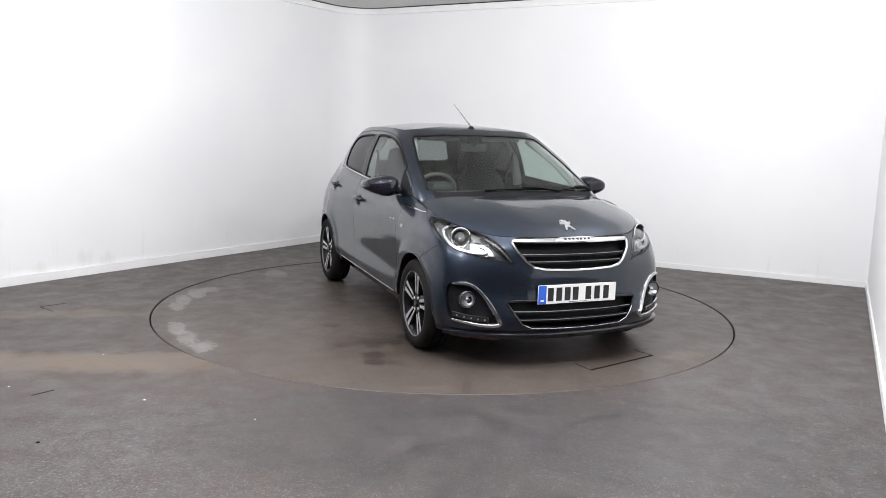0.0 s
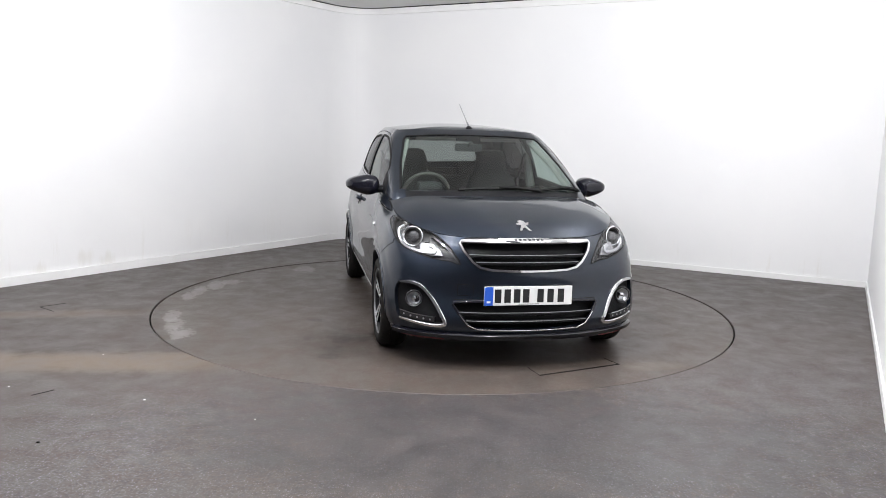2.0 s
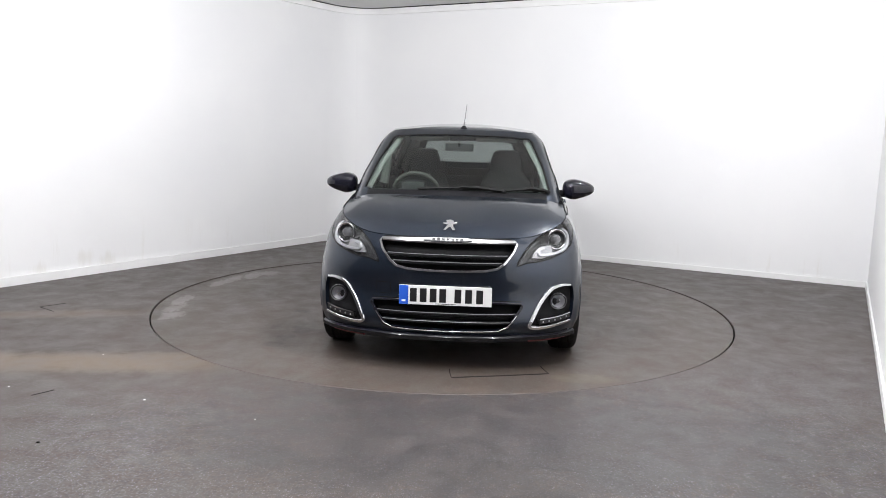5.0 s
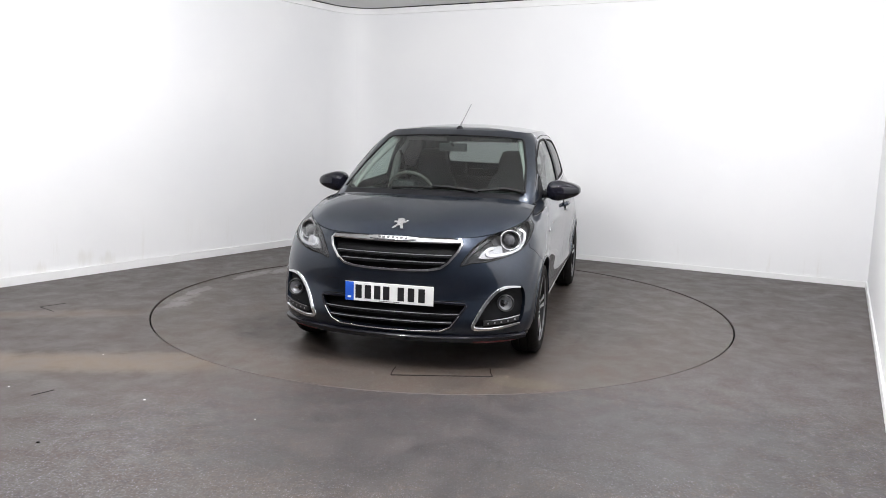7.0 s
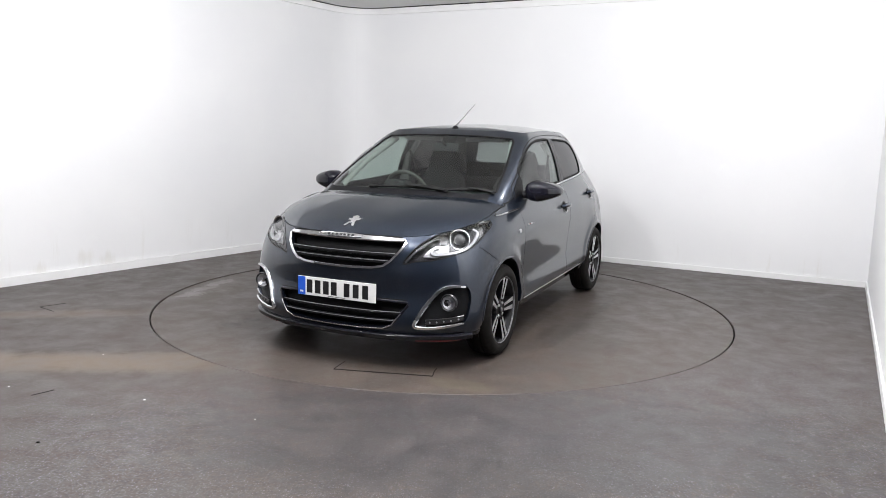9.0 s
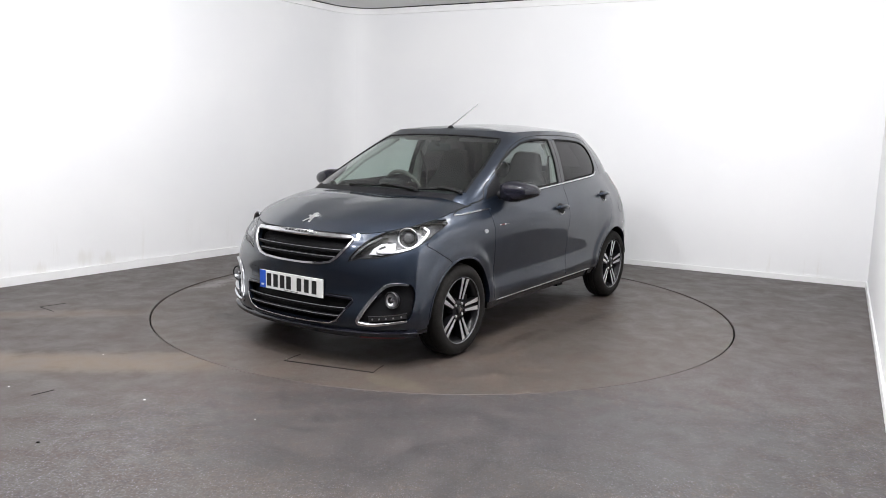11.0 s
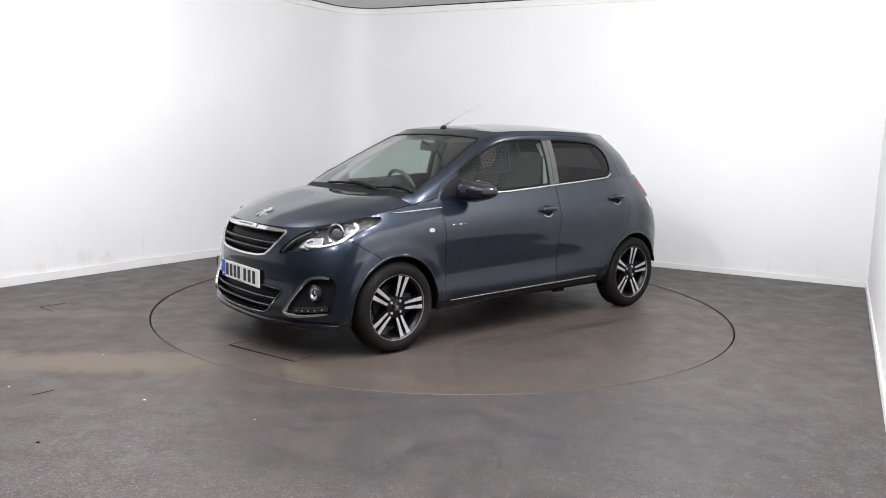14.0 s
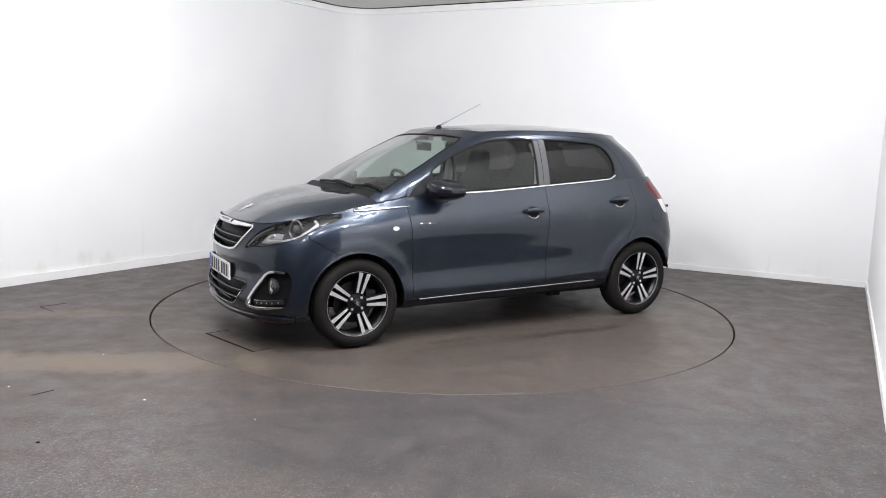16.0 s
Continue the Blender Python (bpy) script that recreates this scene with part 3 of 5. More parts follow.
def cut(bm, poly, axis, where=lambda c: True, closed=True):
    """Cut the skin along the sides of a polygon, seen along an axis."""
    segs = list(zip(poly, poly[1:] + poly[:1])) if closed else list(zip(poly, poly[1:]))
    for a, b in segs:
        A, B = lift(a, axis), lift(b, axis)
        n = (B - A).cross(AX[axis])
        if n.length < 1e-7:
            continue
        n.normalize()
        lo = (min(a[0], b[0]) - 0.004, min(a[1], b[1]) - 0.004)
        hi = (max(a[0], b[0]) + 0.004, max(a[1], b[1]) + 0.004)
        faces = []
        for f in bm.faces:
            c = f.calc_center_median()
            if not where(c):
                continue
            q = [flat(v.co, axis) for v in f.verts]
            if max(p[0] for p in q) < lo[0] or min(p[0] for p in q) > hi[0] or max(p[1] for p in q) < lo[1] or min(p[1] for p in q) > hi[1]:
                continue
            faces.append(f)
        if not faces:
            continue
        geom = set(faces)
        for f in faces:
            geom.update(f.edges)
            geom.update(f.verts)
        bmesh.ops.bisect_plane(bm, geom=list(geom), dist=0.0004, plane_co=A, plane_no=n)


def take(bm, test):
    """Move the faces that pass the test into a bmesh of their own."""
    gone = [f for f in bm.faces if test(f.calc_center_median(), f.normal)]
    out = bmesh.new()
    made = {}
    for f in gone:
        vs = []
        for v in f.verts:
            if v not in made:
                made[v] = out.verts.new(v.co)
            vs.append(made[v])
        out.faces.new(vs)
    bmesh.ops.delete(bm, geom=gone, context="FACES")
    out.normal_update()
    return out


def sunk(bm, d):
    for v in bm.verts:
        v.co -= v.normal * d
    return bm


def hem(bm, depth=0.012, gap=0.0018):
    """Turn the free edges of a panel inward, a little short of its neighbours."""
    bm.normal_update()
    rim = [e for e in bm.edges if e.is_boundary and not (abs(e.verts[0].co.y) < 0.001 and abs(e.verts[1].co.y) < 0.001)]
    move = {}
    for e in rim:
        f = e.link_faces[0]
        d = (f.calc_center_median() - (e.verts[0].co + e.verts[1].co) / 2)
        t = (e.verts[1].co - e.verts[0].co)
        if t.length < 1e-6:
            continue
        d -= t * (d.dot(t) / t.length_squared)
        if d.length < 1e-6:
            continue
        for v in e.verts:
            move.setdefault(v, []).append(d.normalized())
    for v, ds in move.items():
        s = sum(ds, Vector())
        if s.length > 1e-6:
            v.co += s.normalized() * gap
    normals = {v: v.normal.copy() for v in move}
    made = bmesh.ops.extrude_edge_only(bm, edges=rim)
    for v in [g for g in made["geom"] if isinstance(g, bmesh.types.BMVert)]:
        near = min(v.link_edges, key=lambda e: 0 if e.other_vert(v) in normals else 1).other_vert(v)
        v.co -= normals.get(near, Vector((0, 0, 0))) * depth
    return bm


def ribbon(path, width, height, closed=False, sink=0.003, taper=None):
    """A raised strip along places with normals: rounded top, its foot sunk a little into the skin."""
    bm = bmesh.new()
    rows = []
    n = len(path)
    for i, (p, nor) in enumerate(path):
        a = path[(i - 1) % n][0] if closed or i else p
        b = path[(i + 1) % n][0] if closed or i < n - 1 else p
        t = (b - a)
        t.normalize()
        side = nor.cross(t).normalized()
        w = width * (taper(i / (n - 1)) if taper else 1.0)
        prof = ((-.5, -sink), (-.5, height * .55), (-.32, height), (.32, height), (.5, height * .55), (.5, -sink))
        rows.append([bm.verts.new(p + side * (w * s) + nor * h) for s, h in prof])
    for i in range(n if closed else n - 1):
        a, b = rows[i], rows[(i + 1) % n]
        for k in range(5):
            bm.faces.new((a[k], b[k], b[k + 1], a[k + 1]))
    if not closed:
        bm.faces.new(rows[0])
        bm.faces.new(rows[-1][::-1])
    bmesh.ops.recalc_face_normals(bm, faces=list(bm.faces))
    return bm


def on_skin(poly, axis, trees, step=0.03, closed=True):
    """Places and normals on the skin along a polygon, close together."""
    out = []
    segs = list(zip(poly, poly[1:] + poly[:1])) if closed else list(zip(poly, poly[1:]))
    for a, b in segs:
        k = max(1, int(math.hypot(b[0] - a[0], b[1] - a[1]) / step))
        for i in range(k):
            s = i / k
            h = cast((a[0] + (b[0] - a[0]) * s, a[1] + (b[1] - a[1]) * s), axis, trees)
            if h:
                out.append((h[0], h[1]))
    if not closed:
        h = cast(poly[-1], axis, trees)
        if h:
            out.append((h[0], h[1]))
    return out


def tube(points, radius, sides=8, caps=True):
    bm = bmesh.new()
    rows = []
    pts = [Vector(p) for p in points]
    rad = radius if isinstance(radius, (list, tuple)) else [radius] * len(pts)
    for i, p in enumerate(pts):
        t = (pts[min(len(pts) - 1, i + 1)] - pts[max(0, i - 1)]).normalized()
        ref = Vector((0, 0, 1)) if abs(t.z) < 0.9 else Vector((1, 0, 0))
        s = t.cross(ref).normalized()
        u = s.cross(t)
        rows.append([bm.verts.new(p + (s * math.cos(2 * math.pi * k / sides) + u * math.sin(2 * math.pi * k / sides)) * rad[i]) for k in range(sides)])
    for a, b in zip(rows, rows[1:]):
        for k in range(sides):
            bm.faces.new((a[k], a[(k + 1) % sides], b[(k + 1) % sides], b[k]))
    if caps:
        bm.faces.new(rows[0][::-1])
        bm.faces.new(rows[-1])
    bmesh.ops.recalc_face_normals(bm, faces=list(bm.faces))
    return bm


def lathe(profile, centre, steps=64, axis="y"):
    """Turn (radius, offset along the axis) round a cross axis through centre."""
    bm = bmesh.new()
    rows = []
    for r, o in profile:
        row = []
        for k in range(steps):
            a = 2 * math.pi * k / steps
            if axis == "y":
                row.append(bm.verts.new((centre[0] + r * math.cos(a), centre[1] + o, centre[2] + r * math.sin(a))))
            elif axis == "x":
                row.append(bm.verts.new((centre[0] + o, centre[1] + r * math.cos(a), centre[2] + r * math.sin(a))))
            else:
                row.append(bm.verts.new((centre[0] + r * math.cos(a), centre[1] + r * math.sin(a), centre[2] + o)))
        rows.append(row)
    for a, b in zip(rows, rows[1:]):
        for k in range(steps):
            bm.faces.new((a[k], a[(k + 1) % steps], b[(k + 1) % steps], b[k]))
    bmesh.ops.remove_doubles(bm, verts=list(bm.verts), dist=0.0002)
    bmesh.ops.recalc_face_normals(bm, faces=list(bm.faces))
    return bm


def prism(poly, depth, place):
    """A flat plate from a polygon in its own plane, with depth, moved by a matrix."""
    bm = bmesh.new()
    a = [bm.verts.new(place @ Vector((x, y, 0))) for x, y in poly]
    b = [bm.verts.new(place @ Vector((x, y, depth))) for x, y in poly]
    bm.faces.new(a[::-1])
    bm.faces.new(b)
    for i in range(len(poly)):
        j = (i + 1) % len(poly)
        bm.faces.new((a[i], a[j], b[j], b[i]))
    bmesh.ops.recalc_face_normals(bm, faces=list(bm.faces))
    return bm


def frame_at(p, n, up=Vector((0, 0, 1))):
    """A matrix with z along the normal n, y as near to up as can be, at p."""
    z = n.normalized()
    x = up.cross(z).normalized()
    y = z.cross(x)
    return Matrix.Translation(p) @ Matrix((x, y, z)).transposed().to_4x4()


def merge(*bms):
    out = bms[0]
    for b in bms[1:]:
        me = bpy.data.meshes.new("piece")
        b.to_mesh(me)
        b.free()
        out.from_mesh(me)
        bpy.data.meshes.remove(me)
    return out


# outlines
W_FRONT = [(-.560, .962), (-.80, .968), (-1.0, .977), (-1.405, 1.003), (-1.412, 1.15), (-1.415, 1.318), (-1.28, 1.320), (-1.12, 1.311), (-.985, 1.290), (-.85, 1.247), (-.71, 1.185), (-.590, 1.115), (-.566, 1.090)]
W_REAR = [(-1.512, 1.010), (-1.80, 1.030), (-2.06, 1.045)] + smooth_poly([(-2.10, 1.052), (-2.145, 1.09), (-2.15, 1.15), (-2.11, 1.235), (-2.02, 1.290), (-1.90, 1.308)], 3, False) + [(-1.70, 1.316), (-1.515, 1.318)]
SCREEN = [(0, .978), (.30, .975), (.55, .968), (.618, .978), (.612, 1.00), (.577, 1.14), (.512, 1.30), (.490, 1.320), (.28, 1.334), (0, 1.338), (-.01, 1.338), (-.01, .978)]
BACKLIGHT = [(0, 1.075), (.44, 1.085), (.47, 1.11), (.40, 1.265), (.36, 1.28), (0, 1.29), (-.01, 1.29), (-.01, 1.075)]
HEAD = smooth_poly([(.712, .838), (.63, .824), (.55, .787), (.468, .732), (.410, .655), (.392, .612), (.45, .628), (.53, .634), (.645, .668), (.712, .708), (.735, .79)], 2)
GRILLE = [(-.01, .756), (.14, .753), (.33, .748), (.378, .742), (.388, .728), (.372, .690), (.325, .630), (.285, .600), (.22, .587), (.10, .582), (-.01, .581)]
INTAKE = [(-.01, .408), (.30, .405), (.425, .398), (.432, .385), (.40, .335), (.355, .272), (.31, .250), (.15, .243), (-.01, .241)]
FOG = smooth_poly([(.715, .495), (.66, .497), (.605, .482), (.545, .415), (.490, .312), (.472, .270), (.53, .258), (.62, .268), (.715, .286), (.735, .36), (.735, .45)], 2)
ARCH_R = 0.322


def arch(cx, cz=0.283, r=ARCH_R, n=26):
    return [(cx + r * math.cos(a), cz + r * math.sin(a)) for a in (radians(-40 + 260 * i / n) for i in range(n + 1))]


DOOR_F = [(-.388, .285), (-.378, .60), (-.355, .86), (-.355, 1.2), (-1.46, 1.2), (-1.457, .75), (-1.445, .302)]
DOOR_R = [(-1.445, .302), (-1.457, .75), (-1.46, 1.2), (-2.27, 1.2), (-2.29, .90), (-2.278, .78), (-2.25, .69), (-2.19, .61), (-2.10, .530), (-2.035, .45), (-2.00, .375), (-1.965, .325), (-1.90, .309)]
SEAM = [(.30, .70), (.26, .676), (.20, .640), (.13, .598)]

front_side = lambda c: c.x > 0.05
cut(lower_bm, [(x, y) for x, y in HEAD], "x", front_side)
cut(lower_bm, GRILLE, "x", lambda c: c.x > .4, False)
cut(lower_bm, INTAKE, "x", lambda c: c.x > .4, False)
cut(lower_bm, FOG, "x", lambda c: c.x > .25)
side = lambda c: c.y > .5
for cx in (0.0, -WHEELBASE):
    cut(lower_bm, arch(cx), "y", side)
cut(lower_bm, DOOR_F, "y", side)
cut(lower_bm, DOOR_R, "y", side)
cut(lower_bm, SEAM, "y", side, False)
cut(lower_bm, [(-2.42, .62), (-2.75, .60)], "y", side, False)
cut(lower_bm, [(-.32, .275), (-2.02, .300)], "y", side, False)
TAIL = smooth_poly([(-2.47, 1.00), (-2.54, 1.02), (-2.60, .97), (-2.66, .85), (-2.66, .775), (-2.60, .80), (-2.55, .89), (-2.50, .95)], 2)
cut(lower_bm, TAIL, "y", lambda c: c.x < -2.3)
cut(upper_bm, W_FRONT, "y", lambda c: -2.3 < c.x < -.45 and c.y > .5)
cut(upper_bm, W_REAR, "y", lambda c: -2.3 < c.x < -.45 and c.y > .5)
cut(upper_bm, SCREEN[:-1], "x", lambda c: c.x > -1.0, False)
cut(upper_bm, BACKLIGHT[:-1], "-x", lambda c: c.x < -2.1, False)

# take the openings and panels out of the skin
for cx in (0.0, -WHEELBASE):
    take(lower_bm, lambda c, n: c.y > .5 and (c.x - cx) ** 2 + (c.z - .283) ** 2 < ARCH_R ** 2).free()
head_lens = take(lower_bm, lambda c, n: c.x > .05 and inside((c.y, c.z), HEAD))
grille_back = take(lower_bm, lambda c, n: c.x > .4 and inside((c.y, c.z), GRILLE))
intake_back = take(lower_bm, lambda c, n: c.x > .4 and inside((c.y, c.z), INTAKE))
fog_panel = take(lower_bm, lambda c, n: c.x > .25 and inside((c.y, c.z), FOG))
tail_lens = take(lower_bm, lambda c, n: c.x < -2.3 and inside((c.x, c.z), TAIL))
door_front = take(lower_bm, lambda c, n: c.y > .5 and inside((c.x, c.z), DOOR_F))
door_rear = take(lower_bm, lambda c, n: c.y > .5 and inside((c.x, c.z), DOOR_R))


def seam_x(z):
    return np.interp(z, [.598, .640, .676, .70], [.13, .20, .26, .30])


bumper_front = take(lower_bm, lambda c, n: c.x > 0.05 and (c.x > seam_x(c.z)) and c.z < .80 or c.x > .40)
front_lip = take(bumper_front, lambda c, n: c.z < .224)
bumper_rear = take(lower_bm, lambda c, n: c.x < -2.34 and c.z < .62)
sill = take(lower_bm, lambda c, n: -2.1 < c.x < -.30 and c.z < .275 + (-.32 - c.x) * .0147)
glass_front = take(upper_bm, lambda c, n: -2.3 < c.x < -.45 and c.y > .5 and inside((c.x, c.z), W_FRONT))
glass_rear = take(upper_bm, lambda c, n: -2.3 < c.x < -.45 and c.y > .5 and inside((c.x, c.z), W_REAR))
screen = take(upper_bm, lambda c, n: c.x > -1.0 and inside((c.y, c.z), SCREEN))
backlight = take(upper_bm, lambda c, n: c.x < -2.1 and inside((c.y, c.z), BACKLIGHT))
scuttle = take(upper_bm, lambda c, n: c.x > -.32 and c.y < .605 and c.z < .990)
wing = take(lower_bm, lambda c, n: c.x > -.45)
tailgate = take(lower_bm, lambda c, n: c.x < -2.3 and c.y < .52)

both("front_wing", hem(wing, 0.03), M_paint, car)
both("rear_quarter", hem(lower_bm, 0.01, 0.0), M_paint, car)
doors_f = both("front_door", hem(door_front), M_paint, car)
doors_r = both("rear_door", hem(door_rear), M_paint, car)
sills = both("sill", sill, M_black, car, "gloss black lower sill")
fb = part("front_bumper", mirrored(hem(bumper_front, 0.03)), M_paint, car)
part("rear_bumper", mirrored(bumper_rear), M_paint, car)
tg = part("tailgate", mirrored(tailgate), M_paint, car)
bonnet = part("bonnet", mirrored(hem(bonnet_bm, 0.014, 0.003)), M_paint, car)
part("cabin_frame", mirrored(hem(upper_bm, 0.010, 0.0)), M_paint, car)
part("roof_panel", mirrored(roof_bm), M_paint, car)
part("scuttle_panel", mirrored(scuttle), M_plastic, car, "black plastic scuttle panel below the windscreen")
part("windscreen", mirrored(sunk(screen, 0.002)), M_glass, car, "clear green-tinted windscreen")
part("rear_window", mirrored(sunk(backlight, 0.002)), M_backglass, car, "dark privacy rear glass")
both("front_window", sunk(glass_front, 0.004), M_doorglass, car, "clear green-tinted door glass")
both("rear_side_window", sunk(glass_rear, 0.004), M_privacy, car, "dark privacy door glass")


def patch(poly, axis, trees, off=0.003, thick=0.004, rings=4):
    """A thin plate with a polygon's outline that follows the skin."""
    cx = sum(p[0] for p in poly) / len(poly)
    cy = sum(p[1] for p in poly) / len(poly)
    dense = []
    for a, b in zip(poly, poly[1:] + poly[:1]):
        k = max(1, int(math.hypot(b[0] - a[0], b[1] - a[1]) / 0.035))
        dense += [(a[0] + (b[0] - a[0]) * i / k, a[1] + (b[1] - a[1]) * i / k) for i in range(k)]
    bm = bmesh.new()
    rows = []
    for r in range(rings + 1):
        s = 1 - r / rings
        row = []
        for p in dense:
            h = cast((cx + (p[0] - cx) * s, cy + (p[1] - cy) * s), axis, trees)
            q = s
            while h is None and q > 0.05:
                q *= 0.96
                h = cast((cx + (p[0] - cx) * q, cy + (p[1] - cy) * q), axis, trees)
            if r == 0:
                row.append((bm.verts.new(h[0] - h[1] * thick), h))
            else:
                row.append((bm.verts.new(h[0] + h[1] * off), h))
        rows.append([v for v, _ in row])
        if r == 0:
            rows.append([bm.verts.new(h[0] + h[1] * off) for _, h in row])
    n = len(dense)
    for a, b in zip(rows, rows[1:]):
        for i in range(n):
            bm.faces.new((a[i], a[(i + 1) % n], b[(i + 1) % n], b[i]))
    bmesh.ops.remove_doubles(bm, verts=list(bm.verts), dist=0.0004)
    bmesh.ops.recalc_face_normals(bm, faces=list(bm.faces))
    return bm


def full(half):
    """A closed outline from its left half, given from the top middle to the bottom middle."""
    h = [p for p in half if p[0] > 0]
    return [(0.0, half[0][1])] + h + [(0.0, half[-1][1])] + [(-x, z) for x, z in reversed(h)]


def width_at(poly, z):
    ys = [a[0] + (b[0] - a[0]) * (z - a[1]) / (b[1] - a[1]) for a, b in zip(poly, poly[1:]) if (a[1] - z) * (b[1] - z) <= 0 and a[1] != b[1]]
    return max(ys)


def deeper(path, d):
    return [(p - n * d, n) for p, n in path]


# grille in the nose
part("grille_mesh", mirrored(sunk(grille_back, 0.045)), M_plastic, fb, "black grille backing")
part("grille_surround", ribbon(on_skin(full(GRILLE), "x", "lower"), 0.017, 0.009, True), M_chrome, fb, "chrome grille surround")
part("grille_top_bar", ribbon(on_skin([(y * .0372, .741) for y in range(-10, 11)], "x", "lower", closed=False), 0.026, 0.011), M_chrome, fb, "chrome bar over the grille")
for z in (.666, .624):
    w = width_at(GRILLE[1:-1], z) - 0.008
    part("slat_edge", ribbon(deeper(on_skin([(w * k / 10, z + .006) for k in range(-10, 11)], "x", "lower", closed=False), 0.009), 0.0035, 0.002), M_grey, fb)
    part("grille_slat", ribbon(deeper(on_skin([(w * k / 10, z) for k in range(-10, 11)], "x", "lower", closed=False), 0.018), 0.020, 0.010, sink=0.012), M_plastic, fb)
plaque = ribbon([(p + n * 0.010, n) for p, n in on_skin([(.135 * k / 10, .747) for k in range(-10, 11)], "x", "lower", closed=False)], 0.030, 0.006, taper=lambda s: 1.0 - 0.35 * abs(2 * s - 1) ** 4)
pl = part("nose_plaque", plaque, M_chrome, fb, "chrome plaque with plain dark bars")
for k in range(7):
    y = -.078 + .026 * k
    p, n = cast((y, .747), "x", "lower")[:2]
    part("letter_bar", prism([(-.008, -.006), (.008, -.006), (.008, .006), (-.008, .006)], .0012, frame_at(p + n * 0.0155, n)), M_bezel, pl, smooth=False)

both("bonnet_gap", ribbon(on_skin([(.145, .7585), (.25, .757), (.36, .753)], "x", "lower", closed=False), 0.007, 0.0125), M_seal, fb)
# lower intake
part("intake_mesh", mirrored(sunk(intake_back, 0.05)), M_plastic, fb, "black intake backing")
part("intake_edge", ribbon(on_skin([(-.400, .335), (-.352, .272), (-.30, .249), (-.15, .243), (0, .241), (.15, .243), (.30, .249), (.352, .272), (.400, .335)], "x", "lower", closed=False), 0.008, 0.005), M_chrome, fb, "silver lower intake edge")
part("intake_frame", ribbon(on_skin(full(INTAKE), "x", "lower"), 0.014, 0.004, True), M_black, fb)
for z in (.341, .292):
    w = width_at(INTAKE[1:-1], z) - 0.006
    part("slat_edge", ribbon(deeper(on_skin([(w * k / 10, z + .004) for k in range(-10, 11)], "x", "lower", closed=False), 0.007), 0.004, 0.002), M_grey, fb)
    part("intake_slat", ribbon(deeper(on_skin([(w * k / 10, z) for k in range(-10, 11)], "x", "lower", closed=False), 0.016), 0.016, 0.010, sink=0.012), M_plastic, fb)
part("sensor_block", box_bm(.60, .055, .318, .648, .095, .330, .002), M_seal, fb)
part("crease_line", ribbon(on_skin([(-.425, .412), (-.27, .416)], "x", "lower", closed=False), 0.004, 0.0008), M_seal, fb)
part("crease_line", ribbon(on_skin([(.27, .416), (.425, .412)], "x", "lower", closed=False), 0.004, 0.0008), M_seal, fb)
part("tow_eye_cover", ribbon(on_skin([(-.405, .437), (-.320, .437), (-.320, .500), (-.405, .500)], "x", "lower"), 0.003, 0.0006, True), M_seal, fb)
part("front_lip", mirrored(front_lip), M_black, fb, "gloss black chin spoiler")
chin = []
for k in range(45):
    y = -.732 + 1.464 * k / 44
    h = cast((y, .202), "x", "lower")
    chin.append((h[0] + Vector((0, 0, .006)), (h[1] + Vector((0, 0, .10))).normalized()))
part("chin_spoiler", ribbon(chin, .034, .026, sink=.012), M_black, fb, "gloss black chin spoiler edge")
both("lip_stripe", ribbon(deeper(on_skin([(.47, .184), (.56, .185), (.64, .188), (.69, .192)], "x", "lower", closed=False), -0.010), 0.010, 0.004, sink=0.012), M_redline, fb, "thin red stripe")

# number plate with plain bars
np_ob = part("number_plate", box_bm(.650, -.265, .386, .657, .258, .496, .002), M_plate, fb, "white number plate with plain black bars", smooth=False)
part("plate_band", box_bm(.655, -.264, .387, .6582, -.213, .495), M_blue, np_ob, "blue plate band", smooth=False)
part("plinth", box_bm(.58, -.255, .398, .6495, .248, .497, .004), M_seal, fb, smooth=False)
for k, y in enumerate((-.184, -.128, -.072, -.018, .068, .128, .190)):
    part("plate_bar", box_bm(.6565, y - .019, .402, .6580, y + .019, .480), M_ink, np_ob, smooth=False)
part("plate_note", box_bm(.6565, -.06, .3915, .6577, .06, .3945), M_satin, np_ob, smooth=False)
part("band_mark", box_bm(.6580, -.250, .402, .6586, -.228, .413), M_plate, np_ob, smooth=False)

# fog lamps with chrome surrounds and a row of small daylight lamps
both("fog_recess", sunk(fog_panel, 0.022), M_plastic, fb, "dark plastic fog lamp recess")
FOG_RIM = smooth_poly([(.708, .492), (.66, .496), (.605, .481), (.545, .414), (.490, .312), (.474, .272), (.53, .261), (.62, .270), (.712, .288)], 4, False)
both("fog_surround", ribbon(on_skin(FOG_RIM, "x", "lower", 0.02, False), 0.024, 0.012, sink=0.02, taper=lambda s: 0.55 + 0.45 * math.sin(math.pi * min(1, max(0, s))) ** 0.5), M_chrome, fb, "chrome fog lamp surround")
LED_LINE = [(.535, .292), (.60, .297), (.66, .305), (.712, .316)]
bars = both("daylight_bar", ribbon(on_skin(LED_LINE, "x", "lower", 0.02, False), 0.026, 0.004, sink=0.03), M_bezel, fb, "dark daylight lamp bar")
both("daylight_edge", ribbon(on_skin([(x, z + .017) for x, z in LED_LINE], "x", "lower", 0.02, False), 0.007, 0.008, sink=0.02), M_chrome, fb)
for k in range(5):
    y = .555 + .034 * k
    p, n = cast((y, np.interp(y, [q[0] for q in LED_LINE], [q[1] for q in LED_LINE])), "x", "lower")[:2]
    both("daylight_led", prism([(.0055 * math.cos(a), .0055 * math.sin(a)) for a in (i * math.pi / 4 for i in range(8))], .003, frame_at(p + n * 0.0025, n)), M_bowl, fb)
